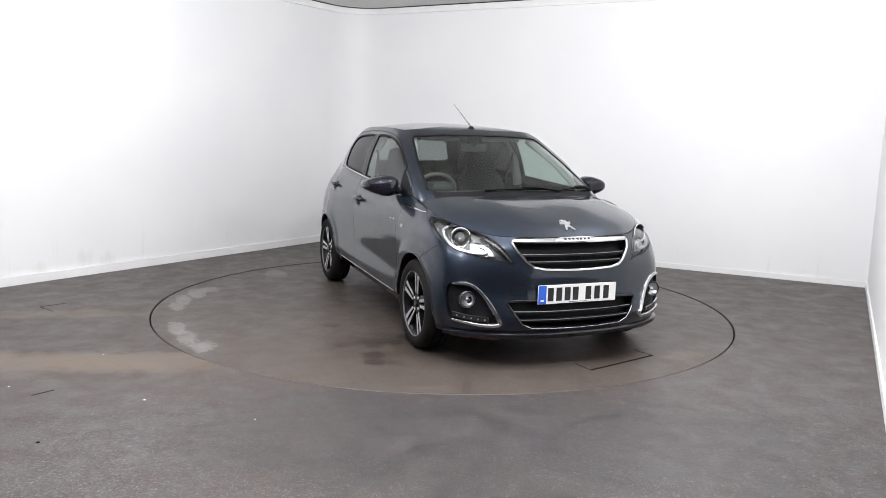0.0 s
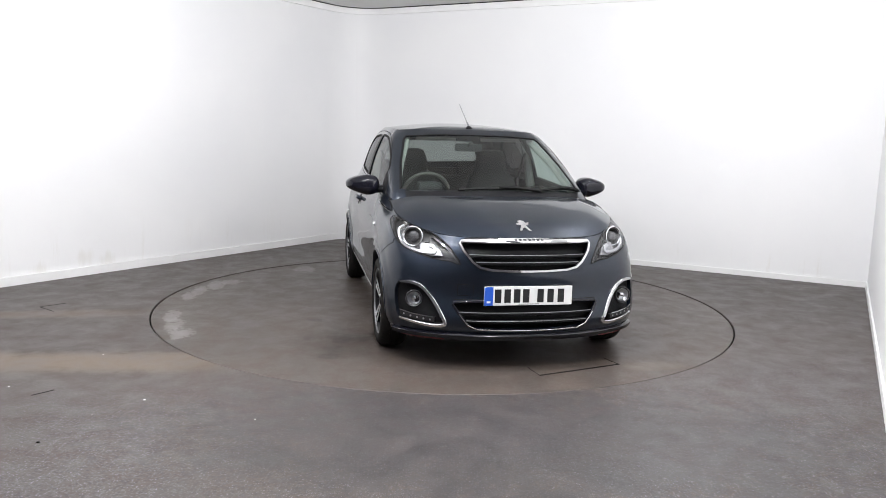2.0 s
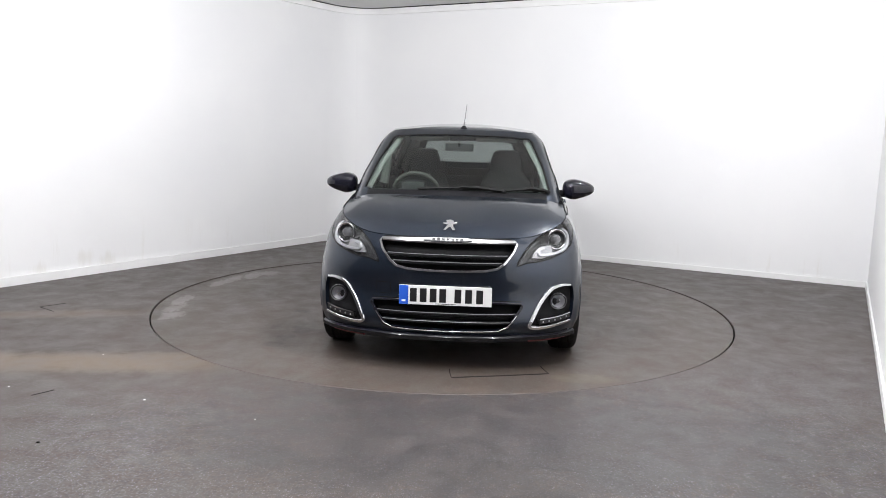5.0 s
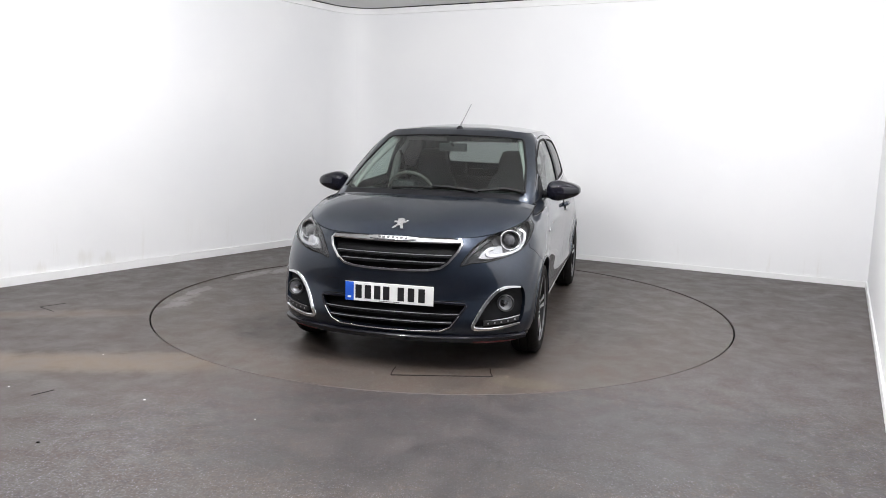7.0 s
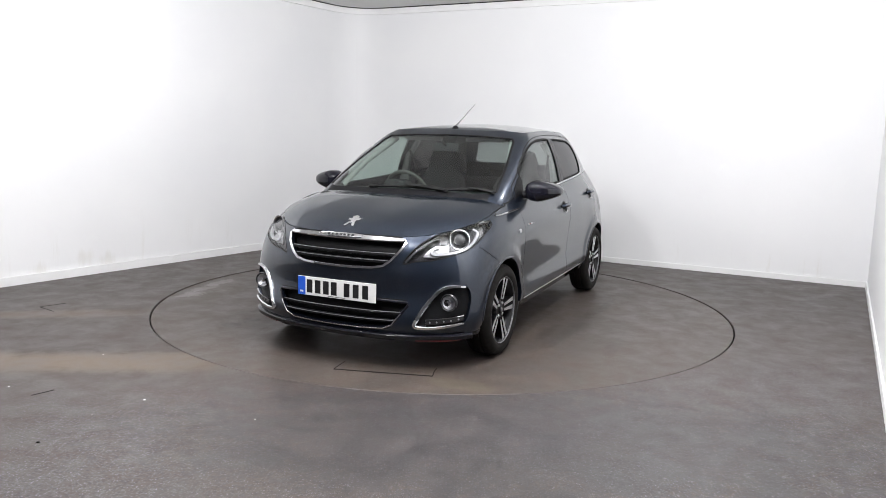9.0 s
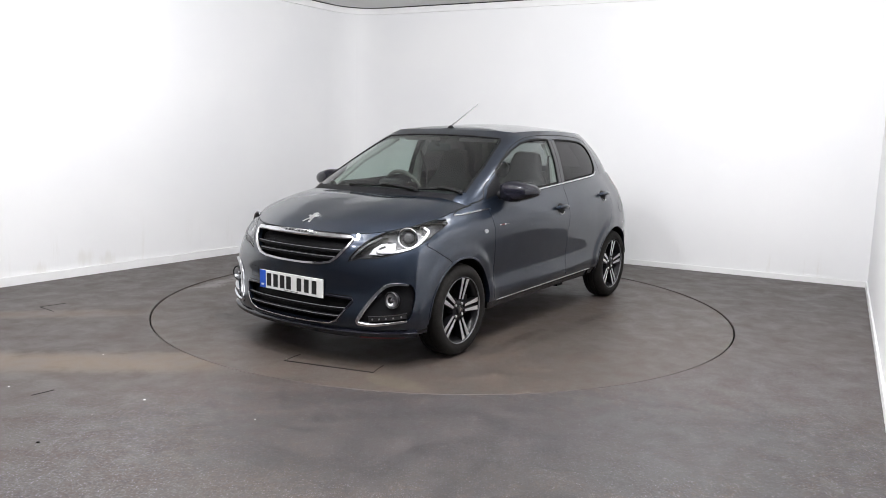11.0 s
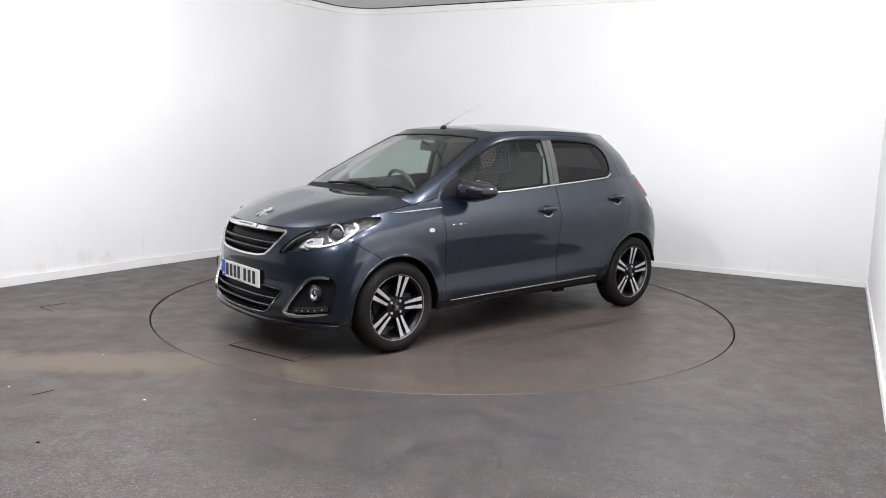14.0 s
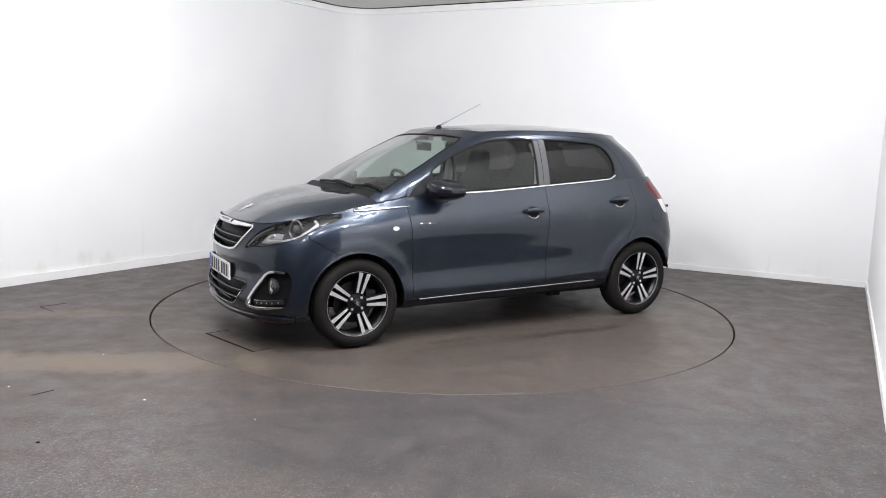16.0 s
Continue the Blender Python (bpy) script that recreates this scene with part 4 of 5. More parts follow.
fog_p = Vector((.493, .641, .405))
rims = both("fog_lamp", lathe([(.030, -.03), (.046, -.01), (.050, .010), (.046, .016), (.040, .012), (.036, .0)], fog_p, 28, "x"), M_bezel, fb, "round fog lamp")
for side, rim in zip((1, -1), rims):
    c = Vector((fog_p.x, fog_p.y * side, fog_p.z))
    part("fog_reflector", lathe([(.039, .010), (.030, -.006), (.015, -.014), (.0, -.016)], c, 24, "x"), M_bowl, rim)
    part("fog_lens", lathe([(.040, .011), (.032, .017), (.018, .021), (.0, .022)], c, 24, "x"), M_lens, rim).visible_shadow = False
    part("fog_bulb", lathe([(.0, -.012), (.012, -.010), (.012, .004), (.0, .008)], c, 12, "x"), M_chrome, rim)

# headlamps
bowl = head_lens.copy()
bm_bowl = sunk(bowl, 0.050)
heads = both("headlamp", bm_bowl, M_lampbody, car, "headlamp with dark bezel and clear lens")
lens_r = head_lens.copy()
bmesh.ops.scale(lens_r, verts=list(lens_r.verts), vec=(1, -1, 1))
bmesh.ops.reverse_faces(lens_r, faces=list(lens_r.faces))
for side, hd, lens in zip((1, -1), heads, (head_lens, lens_r)):
    part("lens", lens, M_lens, hd, "clear lamp lens").visible_shadow = False

    def flip(bm):
        if side < 0:
            bmesh.ops.scale(bm, verts=list(bm.verts), vec=(1, -1, 1))
            bmesh.ops.reverse_faces(bm, faces=list(bm.faces))
        return bm

    aim = Vector((.92, .35, .12)).normalized()
    pc = cast((.628, .742), "x", "lower")[0] - Vector((.035, 0, 0))
    m = frame_at(pc, aim)

    def turned(profile, steps=28):
        bm = lathe(profile, Vector((0, 0, 0)), steps, "z")
        bm.transform(m)
        return flip(bm)

    part("projector_ring", turned([(.050, -.03), (.060, -.004), (.062, .004), (.057, .007), (.050, .002)]), M_chrome, hd, "chrome projector ring")
    part("projector_bowl", turned([(.051, .003), (.044, -.012), (.036, -.016)]), M_bezel, hd)
    part("projector_lens", turned([(.036, -.014), (.030, .002), (.018, .010), (.0, .013)]), M_glassball, hd, "round projector lens")
    sweep = on_skin(smooth_poly([(.672, .806), (.702, .785), (.708, .745), (.69, .705), (.64, .682), (.575, .672), (.530, .676), (.528, .698), (.555, .712)], 4, False), "x", "lower", 0.015, False)
    part("light_guide", flip(ribbon(deeper(sweep, 0.016), 0.018, 0.006, sink=0.01)), M_bowl, hd, "slim bright light guide")
    tri = patch([(.490, .660), (.555, .656), (.615, .676), (.600, .728), (.535, .722), (.505, .695)], "x", "lower", -0.022, 0.03)
    part("main_reflector", flip(tri), M_reflector, hd, "bright main beam reflector")
    inner = on_skin(smooth_poly([(.405, .625), (.425, .655), (.465, .705), (.52, .748)], 4, False), "x", "lower", 0.015, False)
    part("bright_strip", flip(ribbon(deeper(inner, 0.010), 0.016, 0.006, sink=0.01)), M_lampbody, hd)
    for q in ((.60, .808), (.53, .765), (.565, .742), (.66, .820)):
        p, n = cast(q, "x", "lower")[:2]
        part("bezel_step", flip(prism([(-.014, -.008), (.014, -.010), (.012, .008), (-.012, .008)], .012, frame_at(p - n * 0.040, n))), M_lampbody, hd, smooth=False)
    edge = ribbon(on_skin(HEAD, "x", "lower", 0.02), 0.006, 0.001, True)
    part("lamp_seal", flip(edge), M_seal, hd)

# tail lamps
lo_lens = take(tail_lens, lambda c, n: c.z < .89 and c.x > -2.66)
both("tail_lamp", tail_lens, M_red, car, "red tail lamp with a white lower lens")
both("tail_lamp_lens", lo_lens, M_whitelens, car, "white lower lens of the tail lamp")

# emblem on the bonnet: a plain upright shape
e = cast((.478, 0.002), "z", "bonnet")
em = frame_at(e[0] + e[1] * 0.001, e[1], Vector((-1, 0, .2)))
EMBLEM = [(-.020, -.042), (-.034, -.042), (-.022, -.018), (-.012, .0), (-.036, .004), (-.040, .016), (-.018, .018), (-.026, .034), (-.004, .042), (.018, .034), (.020, .020), (.042, .026), (.034, .006), (.018, .002), (.022, -.016), (.036, -.042), (.018, -.042), (.006, -.018), (-.008, -.022)]
part("bonnet_emblem", prism([(x, y * 1.45) for x, y in EMBLEM], .006, em), M_emblem, bonnet, "plain chrome emblem", smooth=False)

# wipers, aerial
def screen_point(y, z, off=0.012):
    h = cast((y, z), "x", "upper")
    return h[0] + h[1] * off


for y0, ys in ((.31, (-.25, .30)), (.60, (.31, .60))):
    pivot = screen_point(min(.60, y0), .972, .012)
    blade = [screen_point(ys[0] + (ys[1] - ys[0]) * k / 10, .974 + .010 * math.sin(k / 10 * math.pi), 0.010) for k in range(11)]
    w = part("wiper", tube([pivot, blade[7] + Vector((.010, 0, .010)), blade[5] + Vector((.004, 0, .010))], [.014, .012, .009], 6), M_seal, car, "black wiper arm and blade")
    part("blade", tube(blade, .009, 6), M_seal, w)
    part("pivot_cap", lathe([(.0, .008), (.012, .007), (.016, .0), (.016, -.01)], pivot, 12, "z"), M_plastic, w)
base = cast((-.985, .004), "z", "roof upper")[0]
aer = part("aerial", lathe([(.0, .020), (.012, .018), (.022, .006), (.028, -.004)], base, 20, "z"), M_plastic, car, "slanted black roof aerial")
tip = Vector((-1.348, .008, 1.578))
foot = base + Vector((0, 0, .012))
part("aerial_rod", tube([foot, foot.lerp(tip, .18), foot.lerp(tip, .2), foot.lerp(tip, .6), tip], [.0075, .006, .0036, .0030, .0024], 8), M_grey, aer, "thin grey aerial rod")

# seals, trims and shut lines of the side
both("window_seal", ribbon(on_skin(W_FRONT, "y", "upper"), 0.016, 0.003, True), M_seal, car)
both("window_seal", ribbon(on_skin(W_REAR, "y", "upper"), 0.014, 0.003, True), M_seal, car)
both("pillar_cover", patch([(-1.418, 1.000), (-1.512, 1.007), (-1.514, 1.314), (-1.420, 1.306)], "y", "upper", 0.004), M_satin, car, "satin grey film on the centre pillar")
BELT = [(-.57, .951), (-.80, .957), (-1.0, .964), (-1.405, .991), (-1.52, .999), (-1.8, 1.018), (-2.04, 1.034), (-2.10, 1.041), (-2.15, 1.065)]
both("belt_moulding", ribbon(on_skin(BELT, "y", "upper", closed=False), 0.013, 0.006), M_chrome, car, "chrome waist moulding")
DOOR_TOP = smooth_poly([(-.36, .93), (-.400, 1.005), (-.49, 1.058), (-.66, 1.153), (-.83, 1.252), (-.98, 1.308), (-1.14, 1.336), (-1.46, 1.352), (-1.8, 1.347), (-2.04, 1.322), (-2.17, 1.25), (-2.245, 1.14), (-2.285, 1.0), (-2.29, .90)], 4, False)
both("door_seal", ribbon(on_skin(DOOR_TOP, "y", "upper", closed=False), 0.006, 0.0008), M_seal, car)
both("door_seal", ribbon(on_skin([(-1.458, 1.005), (-1.462, 1.31)], "y", "upper", closed=False), 0.004, 0.0052), M_seal, car)
both("screen_seal", ribbon(on_skin([(.618, .978), (.612, 1.00), (.577, 1.14), (.512, 1.30), (.490, 1.320), (.28, 1.334), (0, 1.338)], "x", "upper", closed=False), 0.016, 0.002), M_seal, car)
both("wing_trim", patch([(.010, .862), (-.04, .878), (-.36, .912), (-.366, .878), (-.06, .858)], "y", "lower upper", 0.003), M_paint, car, "blue-grey wing trim")
both("wing_trim_edge", ribbon(on_skin([(.004, .858), (-.03, .876), (-.10, .893), (-.20, .906), (-.30, .922), (-.372, .942)], "y", "lower upper", closed=False), 0.007, 0.004), M_seal, car, "black edge of the wing trim")
both("wing_moulding", ribbon(on_skin([(.004, .856), (-.06, .856), (-.20, .867), (-.37, .878)], "y", "lower", closed=False), 0.014, 0.007, taper=lambda q: 0.5 + 0.5 * math.sin(math.pi * q)), M_chrome, car, "chrome wing moulding")
both("mirror_sail", patch([(-.385, .930), (-.47, .950), (-.562, .956), (-.568, 1.078), (-.505, 1.050), (-.430, 1.000)], "y", "upper", 0.004), M_plastic, car, "dark plastic mirror corner")
# bright strip drawn in for the highlight along the sill's gap edge
both("sill_glint", ribbon(on_skin([(-.44, .276), (-1.0, .284), (-1.91, .297)], "y", "lower", closed=False), 0.005, 0.002), M_alloy, car)
for cx in (0.0, -WHEELBASE):
    both("arch_lip", ribbon(on_skin([p for p in arch(cx, r=ARCH_R + .004) if p[1] > .235], "y", "lower", 0.03, False), 0.012, 0.004, sink=0.02), M_paint, car)

# handles, repeaters, badges, filler flap
for hx, hz, owner in ((-1.318, .822, doors_f), (-2.120, .878, doors_r)):
    for side, door in zip((1, -1), owner):
        h = cast((hx, hz), "y", "lower")
        p, n = Vector((h[0].x, h[0].y * side, h[0].z)), Vector((h[1].x, h[1].y * side, h[1].z))
        m = frame_at(p, n)
        # flat black oval gives the bowl's shade by colour; the door isn't hollowed
        ov = [(.050 * math.cos(a), .042 * math.sin(a) - .002) for a in (i * math.pi / 10 for i in range(20))]
        part("handle_shade", prism(ov, .0015, m), M_seal, door, "flat black oval for the shaded bowl behind the pull handle", smooth=False)
        # alloy arc drawn in for the reflection at the bottom of the painted bowl
        arc = [m @ Vector((.050 * math.cos(a), .041 * math.sin(a) - .004, .001)) for a in (radians(-150 + 12 * i) for i in range(11))]
        part("recess_glint", tube(arc, .0022, 6), M_alloy, door, "bright arc drawn for the reflection low in the handle bowl")
        bm = tube([m @ Vector((-.078, .004, .004)), m @ Vector((-.066, .004, .024)), m @ Vector((0, .006, .034)), m @ Vector((.066, .004, .024)), m @ Vector((.078, .004, .004))], [.012, .0155, .0165, .0155, .012], 10)
        part("handle", bm, M_paint, door, "body-coloured pull handle")
h = cast((-.254, .746), "y", "lower")
both("side_repeater", prism([(.022 * math.cos(a), .013 * math.sin(a)) for a in (i * math.pi / 10 for i in range(20))], .006, frame_at(h[0] - h[1] * .001, h[1])), M_bowl, car, "clear side indicator")
for k in range(6):
    h = cast((-.435 - .020 * k, .772), "y", "lower")
    both("badge_bar", prism([(-.0085, -.003), (.0085, -.003), (.0085, .003), (-.0085, .003)], .002, frame_at(h[0], h[1])), M_redline if k in (1, 2) else M_slat if k > 3 else M_alloy, car, smooth=False)
ring_pts = [(-2.515 + .058 * math.cos(a), .775 + .062 * math.sin(a)) for a in (i * math.pi / 14 for i in range(28))]
part("filler_flap", ribbon(on_skin(ring_pts, "y", "lower"), 0.004, 0.0008, True), M_seal, car, "round filler flap outline")

# wing mirrors
for side in (1, -1):
    bm = bmesh.new()
    bmesh.ops.create_uvsphere(bm, u_segments=28, v_segments=18, radius=1.0)
    for v in bm.verts:
        x, y, z = v.co
        k = (abs(x) ** 3.0 + abs(y) ** 3.0 + abs(z) ** 3.0) ** (-1 / 3.0)
        x, y, z = x * k, y * k, z * k
        x = max(x, -.55)
        taper = 1.0 - (0.34 if z > 0 else 0.42) * max(0.0, y + 0.25)
        v.co = Vector((-.585 + .108 * x - .030 * y, side * (.838 + .112 * y), .982 + .072 * z * taper))
    bmesh.ops.recalc_face_normals(bm, faces=list(bm.faces))
    mir = part("wing_mirror", bm, M_black, car, "gloss black wing mirror")
    part("mirror_foot", tube([(-.545, side * .690, .955), (-.560, side * .76, .945), (-.60, side * .82, .938), (-.61, side * .86, .950)], [.026, .022, .028, .022], 10), M_plastic, mir)
    part("mirror_glass", box_bm(-.662, side * .775, .950, -.6585, side * .895, 1.020), M_chrome, mir, smooth=False)


# wheels
def wheel(cx, side, phase):
    cz = WHEEL_R
    cy = 0.712

    def put(bm):
        if side < 0:
            bmesh.ops.scale(bm, verts=list(bm.verts), vec=(1, -1, 1))
            bmesh.ops.reverse_faces(bm, faces=list(bm.faces))
        return bm

    c = Vector((cx, cy, cz))
    rim = part("wheel", put(lathe([(.203, .070), (.190, .060), (.180, .030), (.176, -.02), (.185, -.07), (.203, -.078)], c, 56)), M_wheelblack, car, "black alloy wheel with machined twin spokes")
    prof = [(.200, -.074), (.235, -.086), (.262, -.080), (.277, -.064), (.2825, -.046), (.283, -.030), (.276, -.028), (.276, -.020), (.283, -.018), (.283, .018), (.276, .020), (.276, .028), (.283, .030), (.2825, .046), (.277, .064), (.262, .080), (.235, .086), (.212, .080), (.200, .072)]
    tyre = lathe(prof, c, 132)
    for v in tyre.verts:
        d = v.co - c
        r = math.hypot(d.x, d.z)
        k = int(round((math.atan2(d.z, d.x) % (2 * math.pi)) / (2 * math.pi) * 132))
        if k % 3 == 0 and r > .260 and abs(d.y) > .04:
            f = (r - .003) / r
            v.co = Vector((c.x + d.x * f, c.y + d.y, c.z + d.z * f))
    part("tyre", put(tyre), M_rubber, rim, "worn black tyre with tread blocks")
    part("rim_lip", put(lathe([(.206, .066), (.206, .075), (.204, .0775), (.2015, .076), (.201, .066)], c, 72)), M_grey, rim, "grey rim edge")
    part("brake_disc", put(lathe([(.0, .020), (.06, .020), (.062, .0), (.132, .0), (.132, -.015), (.0, -.02)], c, 40)), M_disc_steel, rim, "worn steel brake disc")
    part("caliper", put(merge(box_bm(cx - .145, cy - .03, cz - .05, cx - .075, cy + .022, cz + .07, .008))), M_disc_steel, rim)
    part("hub", put(lathe([(.0, .056), (.040, .056), (.062, .050), (.072, .036), (.075, .010)], c, 32)), M_wheelblack, rim)
    cap = part("centre_cap", put(lathe([(.0, .066), (.022, .065), (.027, .060), (.028, .050)], c, 24)), M_wheelblack, rim)
    base = Matrix.Translation(c) @ Matrix(((1, 0, 0, 0), (0, 0, -1, 0), (0, 1, 0, 0), (0, 0, 0, 1))) @ Matrix.Scale(-1, 4, (0, 0, 1))
    small = [(x * .42, y * .42) for x, y in EMBLEM]
    part("cap_emblem", put(prism([(-x, y) for x, y in small], .003, base @ Matrix.Translation((0, 0, .0645)))), M_chrome, rim, smooth=False)
    for k in range(4):
        a = radians(45 + 90 * k + phase)
        part("bolt", put(lathe([(.0, .062), (.008, .061), (.0095, .056), (.0095, .045)], c + Vector((.047 * math.cos(a), 0, .047 * math.sin(a))), 10)), M_alloy, rim)
    for k in range(5):
        turn = base @ Matrix.Rotation(radians(phase + 72 * k), 4, "Z")
        for s in (1, -1):
            blade = [(.052, s * .006), (.120, s * .0085), (.196, s * .011), (.197, s * .043), (.150, s * .036), (.100, s * .031), (.056, s * .027)]
            body = prism(blade, .040, turn @ Matrix.Translation((0, 0, .026)))
            for v in body.verts:
                d = math.hypot(v.co.x - cx, v.co.z - cz)
                v.co.y -= .010 * (1 - (d - .05) / .15) ** 1 * (1 if d < .2 else 0)
            part("spoke", put(body), M_wheelblack, rim, smooth=False)
            face = [(.066, s * .0085), (.120, s * .0105), (.195, s * .0125), (.196, s * .040), (.150, s * .033), (.100, s * .0275), (.066, s * .023)]
            fb2 = prism(face, .0015, turn @ Matrix.Translation((0, 0, .0662)))
            for v in fb2.verts:
                d = math.hypot(v.co.x - cx, v.co.z - cz)
                v.co.y -= .010 * (1 - (d - .05) / .15) * (1 if d < .2 else 0)
            part("spoke_face", put(fb2), M_alloy, rim, "machined silver spoke face", smooth=False)


wheel(0.0, 1, 177.0)
wheel(-WHEELBASE, 1, 170.0)
wheel(0.0, -1, 10.0)
wheel(-WHEELBASE, -1, 30.0)

# wheel housings and underside
for cx in (0.0, -WHEELBASE):
    bm = bmesh.new()
    rows = []
    for k in range(25):
        a = radians(-8 + (196 if cx > -1 else 178) * k / 24)
        rows.append([bm.verts.new((cx + r * math.cos(a), y, .283 + r * math.sin(a))) for r, y in ((.328, .772), (.340, .74), (.345, .44), (.05, .43))])
    for a, b in zip(rows, rows[1:]):
        for j in range(3):
            bm.faces.new((a[j], b[j], b[j + 1], a[j + 1]))
    both("wheel_housing", bm, M_seal, car, "black wheel housing", fix=True)
part("floor_pan", box_bm(-2.60, -.66, .20, -.30, .66, .245, .01), M_seal, car, "black underbody", smooth=False)
part("engine_tray", box_bm(-.32, -.43, .19, .56, .43, .235, .01), M_seal, car, smooth=False)
part("radiator", box_bm(.42, -.42, .24, .52, .42, .73, .01), M_seal, car, "dark radiator behind the grille", smooth=False)
part("bulkhead", box_bm(-.40, -.60, .25, -.34, .60, .90, .01), M_seal, car, smooth=False)
part("exhaust_box", box_bm(-1.75, -.35, .13, -1.35, -.05, .20, .02), M_disc_steel, car, "steel silencer below the floor")
for side in (1, -1):
    part("sill_bracket", box_bm(-1.70, side * .60, .175, -1.60, side * .64, .21, .004), M_seal, car, smooth=False)

# ---- cabin ----
bm = bmesh.new()
PROFILE = [(-.16, .905), (-.36, .935), (-.50, .945), (-.66, .940), (-.74, .915), (-.78, .86), (-.74, .76), (-.68, .66), (-.62, .50), (-.60, .28), (-.28, .28)]
a = [bm.verts.new((x, -.63, z)) for x, z in PROFILE]
b = [bm.verts.new((x, .63, z)) for x, z in PROFILE]
bm.faces.new(a)
bm.faces.new(b[::-1])
for i in range(len(PROFILE)):
    j = (i + 1) % len(PROFILE)
    bm.faces.new((a[i], b[i], b[j], a[j]))
dash = part("dashboard", bm, M_trim, car, "dark grey plastic dashboard", fix=True)
part("instrument_pod", box_bm(-.80, -.43, .90, -.66, -.25, 1.000, .035), M_trim, dash)
for y in (-.56, .56, -.06, .10):
    part("air_vent", lathe([(.0, -.006), (.034, -.004), (.040, -.012), (.044, .002)], Vector((-.770, y, .865)), 20, "x"), M_grey, dash)
part("centre_console", box_bm(-1.05, -.12, .28, -.66, .12, .72, .03), M_trim, dash)
# steering wheel, driver on the right
sc, tilt = Vector((-.875, -.335, .895)), radians(24)
ux, uy = Vector((0, 1, 0)), Vector((math.sin(tilt), 0, math.cos(tilt)))
uz = ux.cross(uy)
st = part("steering_wheel", tube([sc + (ux * math.cos(t) + uy * math.sin(t)) * .172 for t in (i * math.pi / 20 for i in range(41))], .0145, 10, False), M_grip, car, "dark grey three-spoke steering wheel")
part("wheel_hub", merge(tube([sc - uz * .0, sc + uz * .05], [.060, .045], 16)), M_trim, st)
for ang in (0, 180, 270):
    t = radians(ang)
    part("wheel_spoke", tube([sc, sc + (ux * math.cos(t) + uy * math.sin(t)) * .165], [.024, .014], 8), M_grey, st)
part("steering_column", tube([sc, Vector((-.66, -.335, .80))], [.035, .045], 10), M_trim, st)


def loft(sections, name, mat, parent, label=""):
    """A soft cushion through rounded sections: centre, half width (y), half depth along a direction."""
    bm = bmesh.new()
    rows = []
    for c, hw, hd, dirn in sections:
        row = []
        for k in range(20):
            t = 2 * math.pi * k / 20
            cs, sn = math.cos(t), math.sin(t)
            y = hw * math.copysign(abs(cs) ** .55, cs)
            d = hd * math.copysign(abs(sn) ** .55, sn)
            row.append(bm.verts.new(Vector(c) + Vector((0, y, 0)) + Vector(dirn) * d))
        rows.append(row)
    for a, b in zip(rows, rows[1:]):
        for k in range(20):
            bm.faces.new((a[k], a[(k + 1) % 20], b[(k + 1) % 20], b[k]))
    bm.faces.new(rows[0])
    bm.faces.new(rows[-1])
    return part(name, bm, mat, parent, label, fix=True)


for y in (-.34, .34):
    dx = (1, 0, 0)
    seat = loft([((-1.36, y, .40), .20, .05, (1, 0, 0)), ((-1.37, y, .46), .235, .075, dx), ((-1.43, y, .66), .245, .075, dx), ((-1.49, y, .86), .235, .065, dx), ((-1.53, y, .98), .19, .055, dx), ((-1.55, y, 1.05), .135, .048, dx), ((-1.565, y, 1.14), .128, .048, dx), ((-1.575, y, 1.205), .105, .04, dx), ((-1.575, y, 1.22), .07, .02, dx)], "front_seat", M_cloth, car, "dark cloth front seat with fixed headrest")
    dz = (0, 0, 1)
    loft([((-1.42, y, .40), .20, .05, dz), ((-1.35, y, .42), .235, .075, dz), ((-1.1, y, .44), .245, .075, dz), ((-.92, y, .46), .23, .065, dz), ((-.88, y, .455), .20, .04, dz)], "seat_cushion", M_cloth, seat)
dx, dz = (1, 0, 0), (0, 0, 1)
bench = loft([((-2.05, 0, .42), .56, .05, dx), ((-2.06, 0, .50), .60, .07, dx), ((-2.13, 0, .75), .60, .065, dx), ((-2.18, 0, .93), .57, .05, dx), ((-2.19, 0, .97), .52, .02, dx)], "rear_bench", M_cloth, car, "dark cloth rear bench")
loft([((-2.08, 0, .42), .56, .05, dz), ((-1.95, 0, .43), .60, .07, dz), ((-1.68, 0, .45), .60, .07, dz), ((-1.62, 0, .45), .56, .03, dz)], "seat_cushion", M_cloth, bench)
for y in (-.30, .30):
    loft([((-2.205, y, .95), .10, .03, dx), ((-2.21, y, .99), .115, .04, dx), ((-2.22, y, 1.07), .11, .04, dx), ((-2.22, y, 1.095), .08, .02, dx)], "headrest", M_cloth, bench)
part("headliner", mirrored(sunk(liner_bm, 0.03)), M_liner, car, "pale grey headliner")
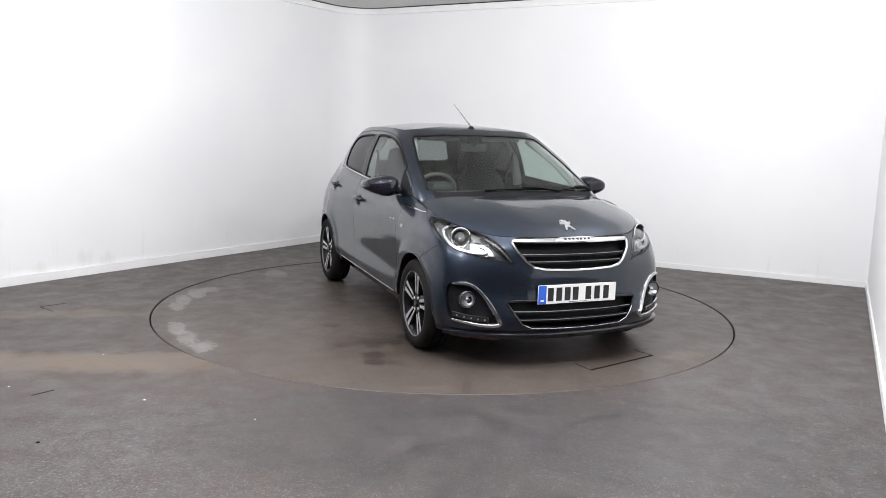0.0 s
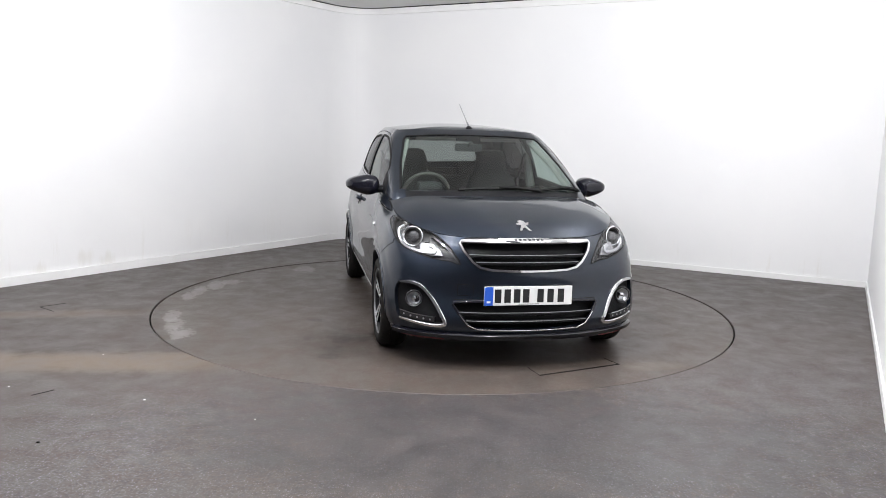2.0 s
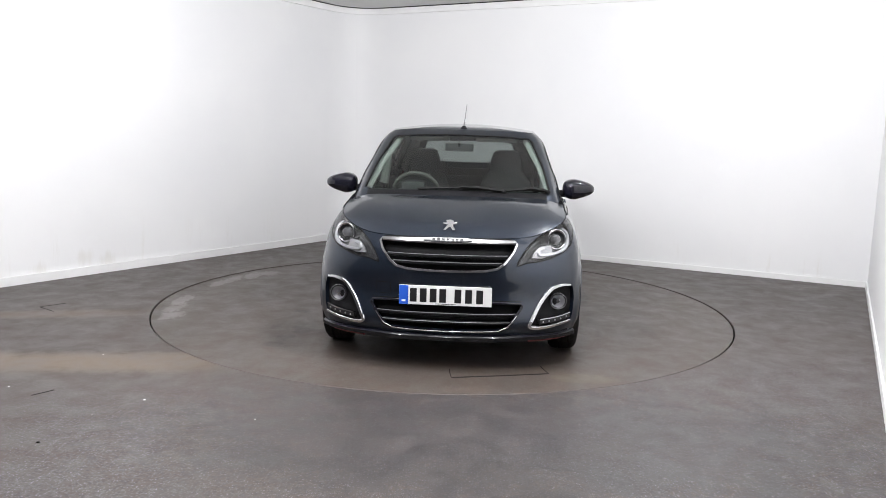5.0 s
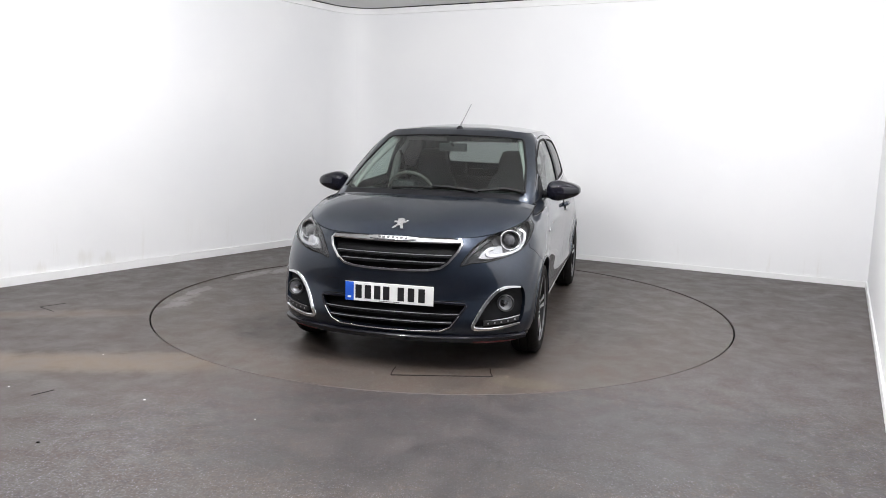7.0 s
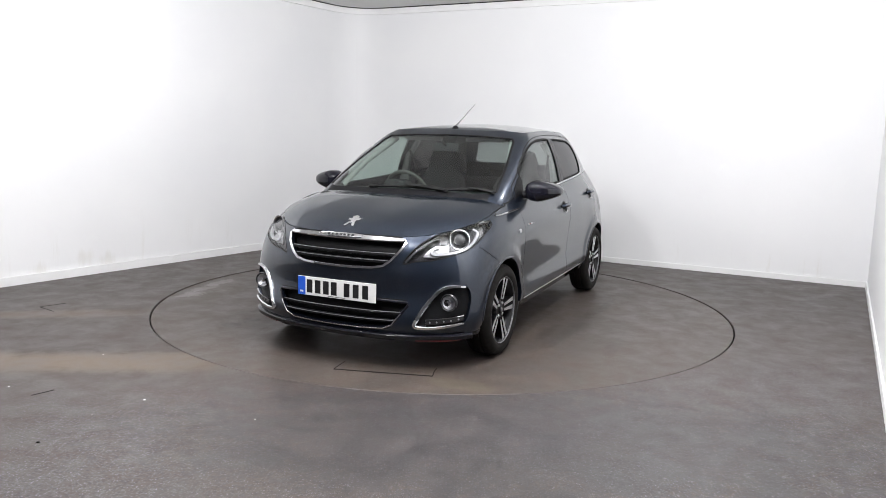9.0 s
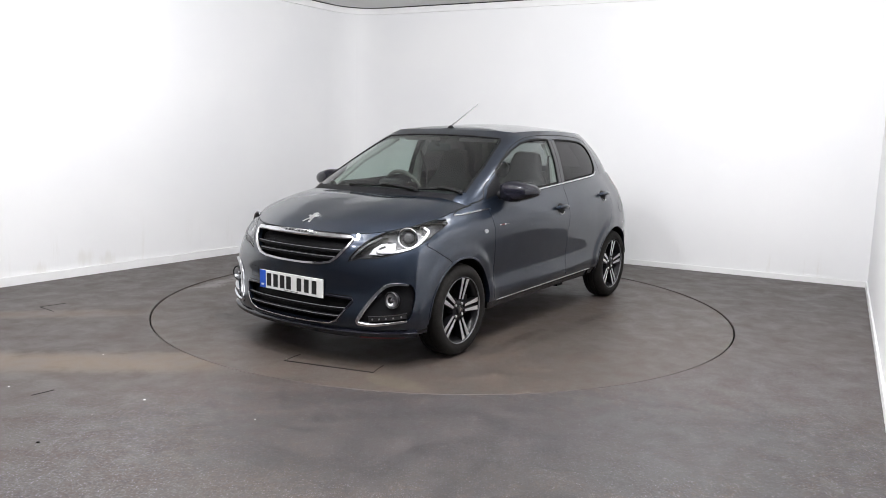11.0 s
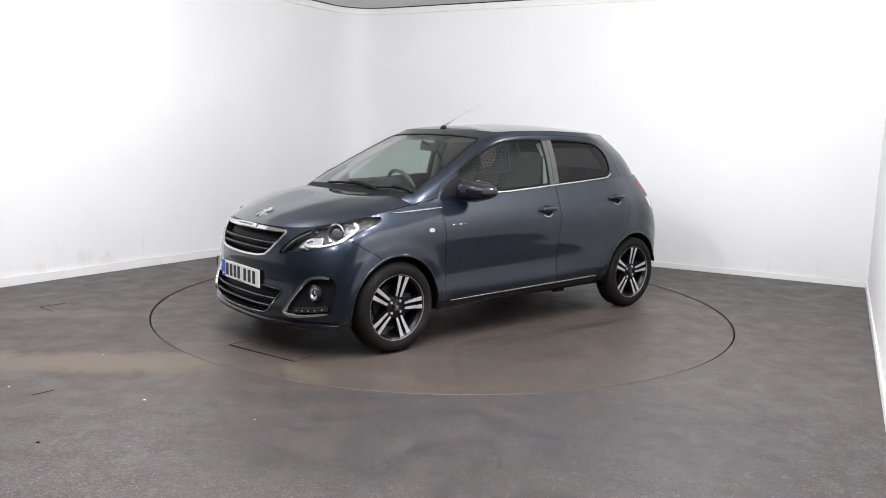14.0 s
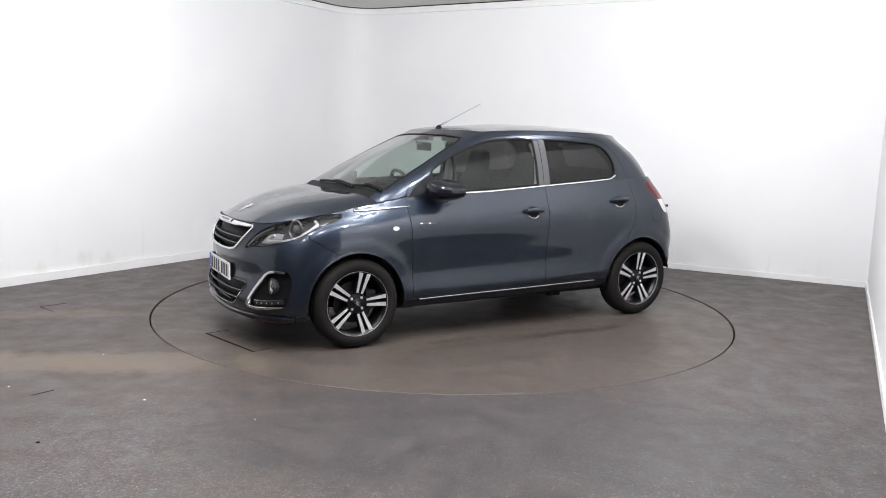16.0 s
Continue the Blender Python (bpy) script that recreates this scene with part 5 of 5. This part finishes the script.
for side in (1, -1):
    part("door_card", box_bm(-1.42, side * .655, .28, -.46, side * .690, .925, .01), M_trim, doors_f[0 if side > 0 else 1])
    part("door_card", box_bm(-2.05, side * .645, .28, -1.50, side * .685, .965, .01), M_trim, doors_r[0 if side > 0 else 1])
    part("pillar_trim", tube([Vector((-1.455, side * .665, .93)), Vector((-1.46, side * .625, 1.15)), Vector((-1.46, side * .535, 1.285))], [.040, .03, .025], 8), M_liner, car)
    part("rear_pillar_trim", tube([Vector((-2.36, side * .56, 1.02)), Vector((-2.27, side * .51, 1.18)), Vector((-2.17, side * .45, 1.30))], [.08, .06, .05], 8), M_trim, car)
    part("front_pillar_trim", tube([Vector((-.40, side * .62, .96)), Vector((-.64, side * .56, 1.13)), Vector((-.95, side * .47, 1.30))], [.022, .022, .022], 8), M_liner, car)
    part("sun_visor", box_bm(-1.00, side * .10, 1.290, -.955, side * .40, 1.315, .006), M_liner, car)
    part("seat_belt", tube([Vector((-1.44, side * .60, 1.20)), Vector((-1.48, side * .56, 1.0)), Vector((-1.50, side * .55, .6))], [.012, .012, .012], 6), M_seal, car)
part("parcel_shelf", box_bm(-2.50, -.50, .90, -2.22, .50, .93, .01), M_trim, car)
part("tail_trim", box_bm(-2.62, -.52, .30, -2.56, .52, 1.02, .01), M_trim, car)
im = part("interior_mirror", box_bm(-.885, -.125, 1.215, -.865, .085, 1.275, .012), M_trim, car, "dark interior mirror")
part("mirror_stalk", tube([Vector((-.865, -.02, 1.26)), Vector((-.80, -.02, 1.285))], .010, 8), M_trim, im)

# ---- turntable hatch and bits on the floor ----


def strip_on(parent, name, pts, w, mat, z=0.0012):
    bm = bmesh.new()
    rows = []
    P = [Vector((x, y, z)) for x, y in pts]
    for i, p in enumerate(P):
        t = (P[min(len(P) - 1, i + 1)] - P[max(0, i - 1)]).normalized()
        s = Vector((-t.y, t.x, 0)) * w / 2
        rows.append((bm.verts.new(p + s), bm.verts.new(p - s), bm.verts.new(p - s - Vector((0, 0, .002))), bm.verts.new(p + s - Vector((0, 0, .002)))))
    for a, b in zip(rows, rows[1:]):
        for k in range(4):
            bm.faces.new((a[k], b[k], b[(k + 1) % 4], a[(k + 1) % 4]))
    bm.faces.new(rows[0])
    bm.faces.new(rows[-1][::-1])
    bmesh.ops.recalc_face_normals(bm, faces=list(bm.faces))
    return mesh_object(name, bm, mat, False, parent)


strip_on(turntable, "hatch_gap", [(1.74, .16), (1.80, .165), (1.895, .18)], .005, M_gap)
strip_on(turntable, "hatch_gap", [(1.895, .18), (1.83, .42), (1.755, .68), (1.74, .73)], .016, M_gap)
strip_on(turntable, "hatch_gap", [(1.74, .73), (1.67, .705), (1.60, .69)], .006, M_gap)
for pts in ([(-2.96, -.50), (-2.84, -.36)], [(-2.96, -.51), (-2.80, -.63)], [(-2.03, -2.38), (-1.96, -2.29)]):
    o = strip_on(None, "vinyl_cut", pts, .007 if pts[0][0] > -2.5 else .005, M_gap)
    tagged(o, "dark cut in the worn vinyl floor", "floor cut", "cuts in the floor")
for x, y, r, mat, what in ((-1.46, -2.40, .011, M_plate, "white"), (-1.70, -2.95, .014, M_gap, "black"), (-1.99, -1.66, .006, M_plate, "white"), (-2.21, -2.26, .008, M_plate, "white"), (-.86, -2.62, .006, M_plate, "white"), (-1.62, -2.62, .005, M_plate, "white")):
    bm = bmesh.new()
    bmesh.ops.create_icosphere(bm, subdivisions=2, radius=r * 0.55)
    for v in bm.verts:
        v.co = Vector((v.co.x * (1.3 + .5 * noise.noise(v.co * 90)), v.co.y * 1.0, max(-.0005, v.co.z * .45)))
    o = mesh_object("grit", bm, mat, True)
    o.location = (x, y, 0.0005)
    tagged(o, "small " + what + " scrap lying on the vinyl floor", "scrap", "scraps on the floor")


def motions():
    turn = [(i * 0.5, pose(0, 0, -0.004, 0, 0, 21.99 - 5.125 * i * 0.5 - 90)) for i in range(33)]
    walk(car, turn)
    walk(turntable, turn)


motions()
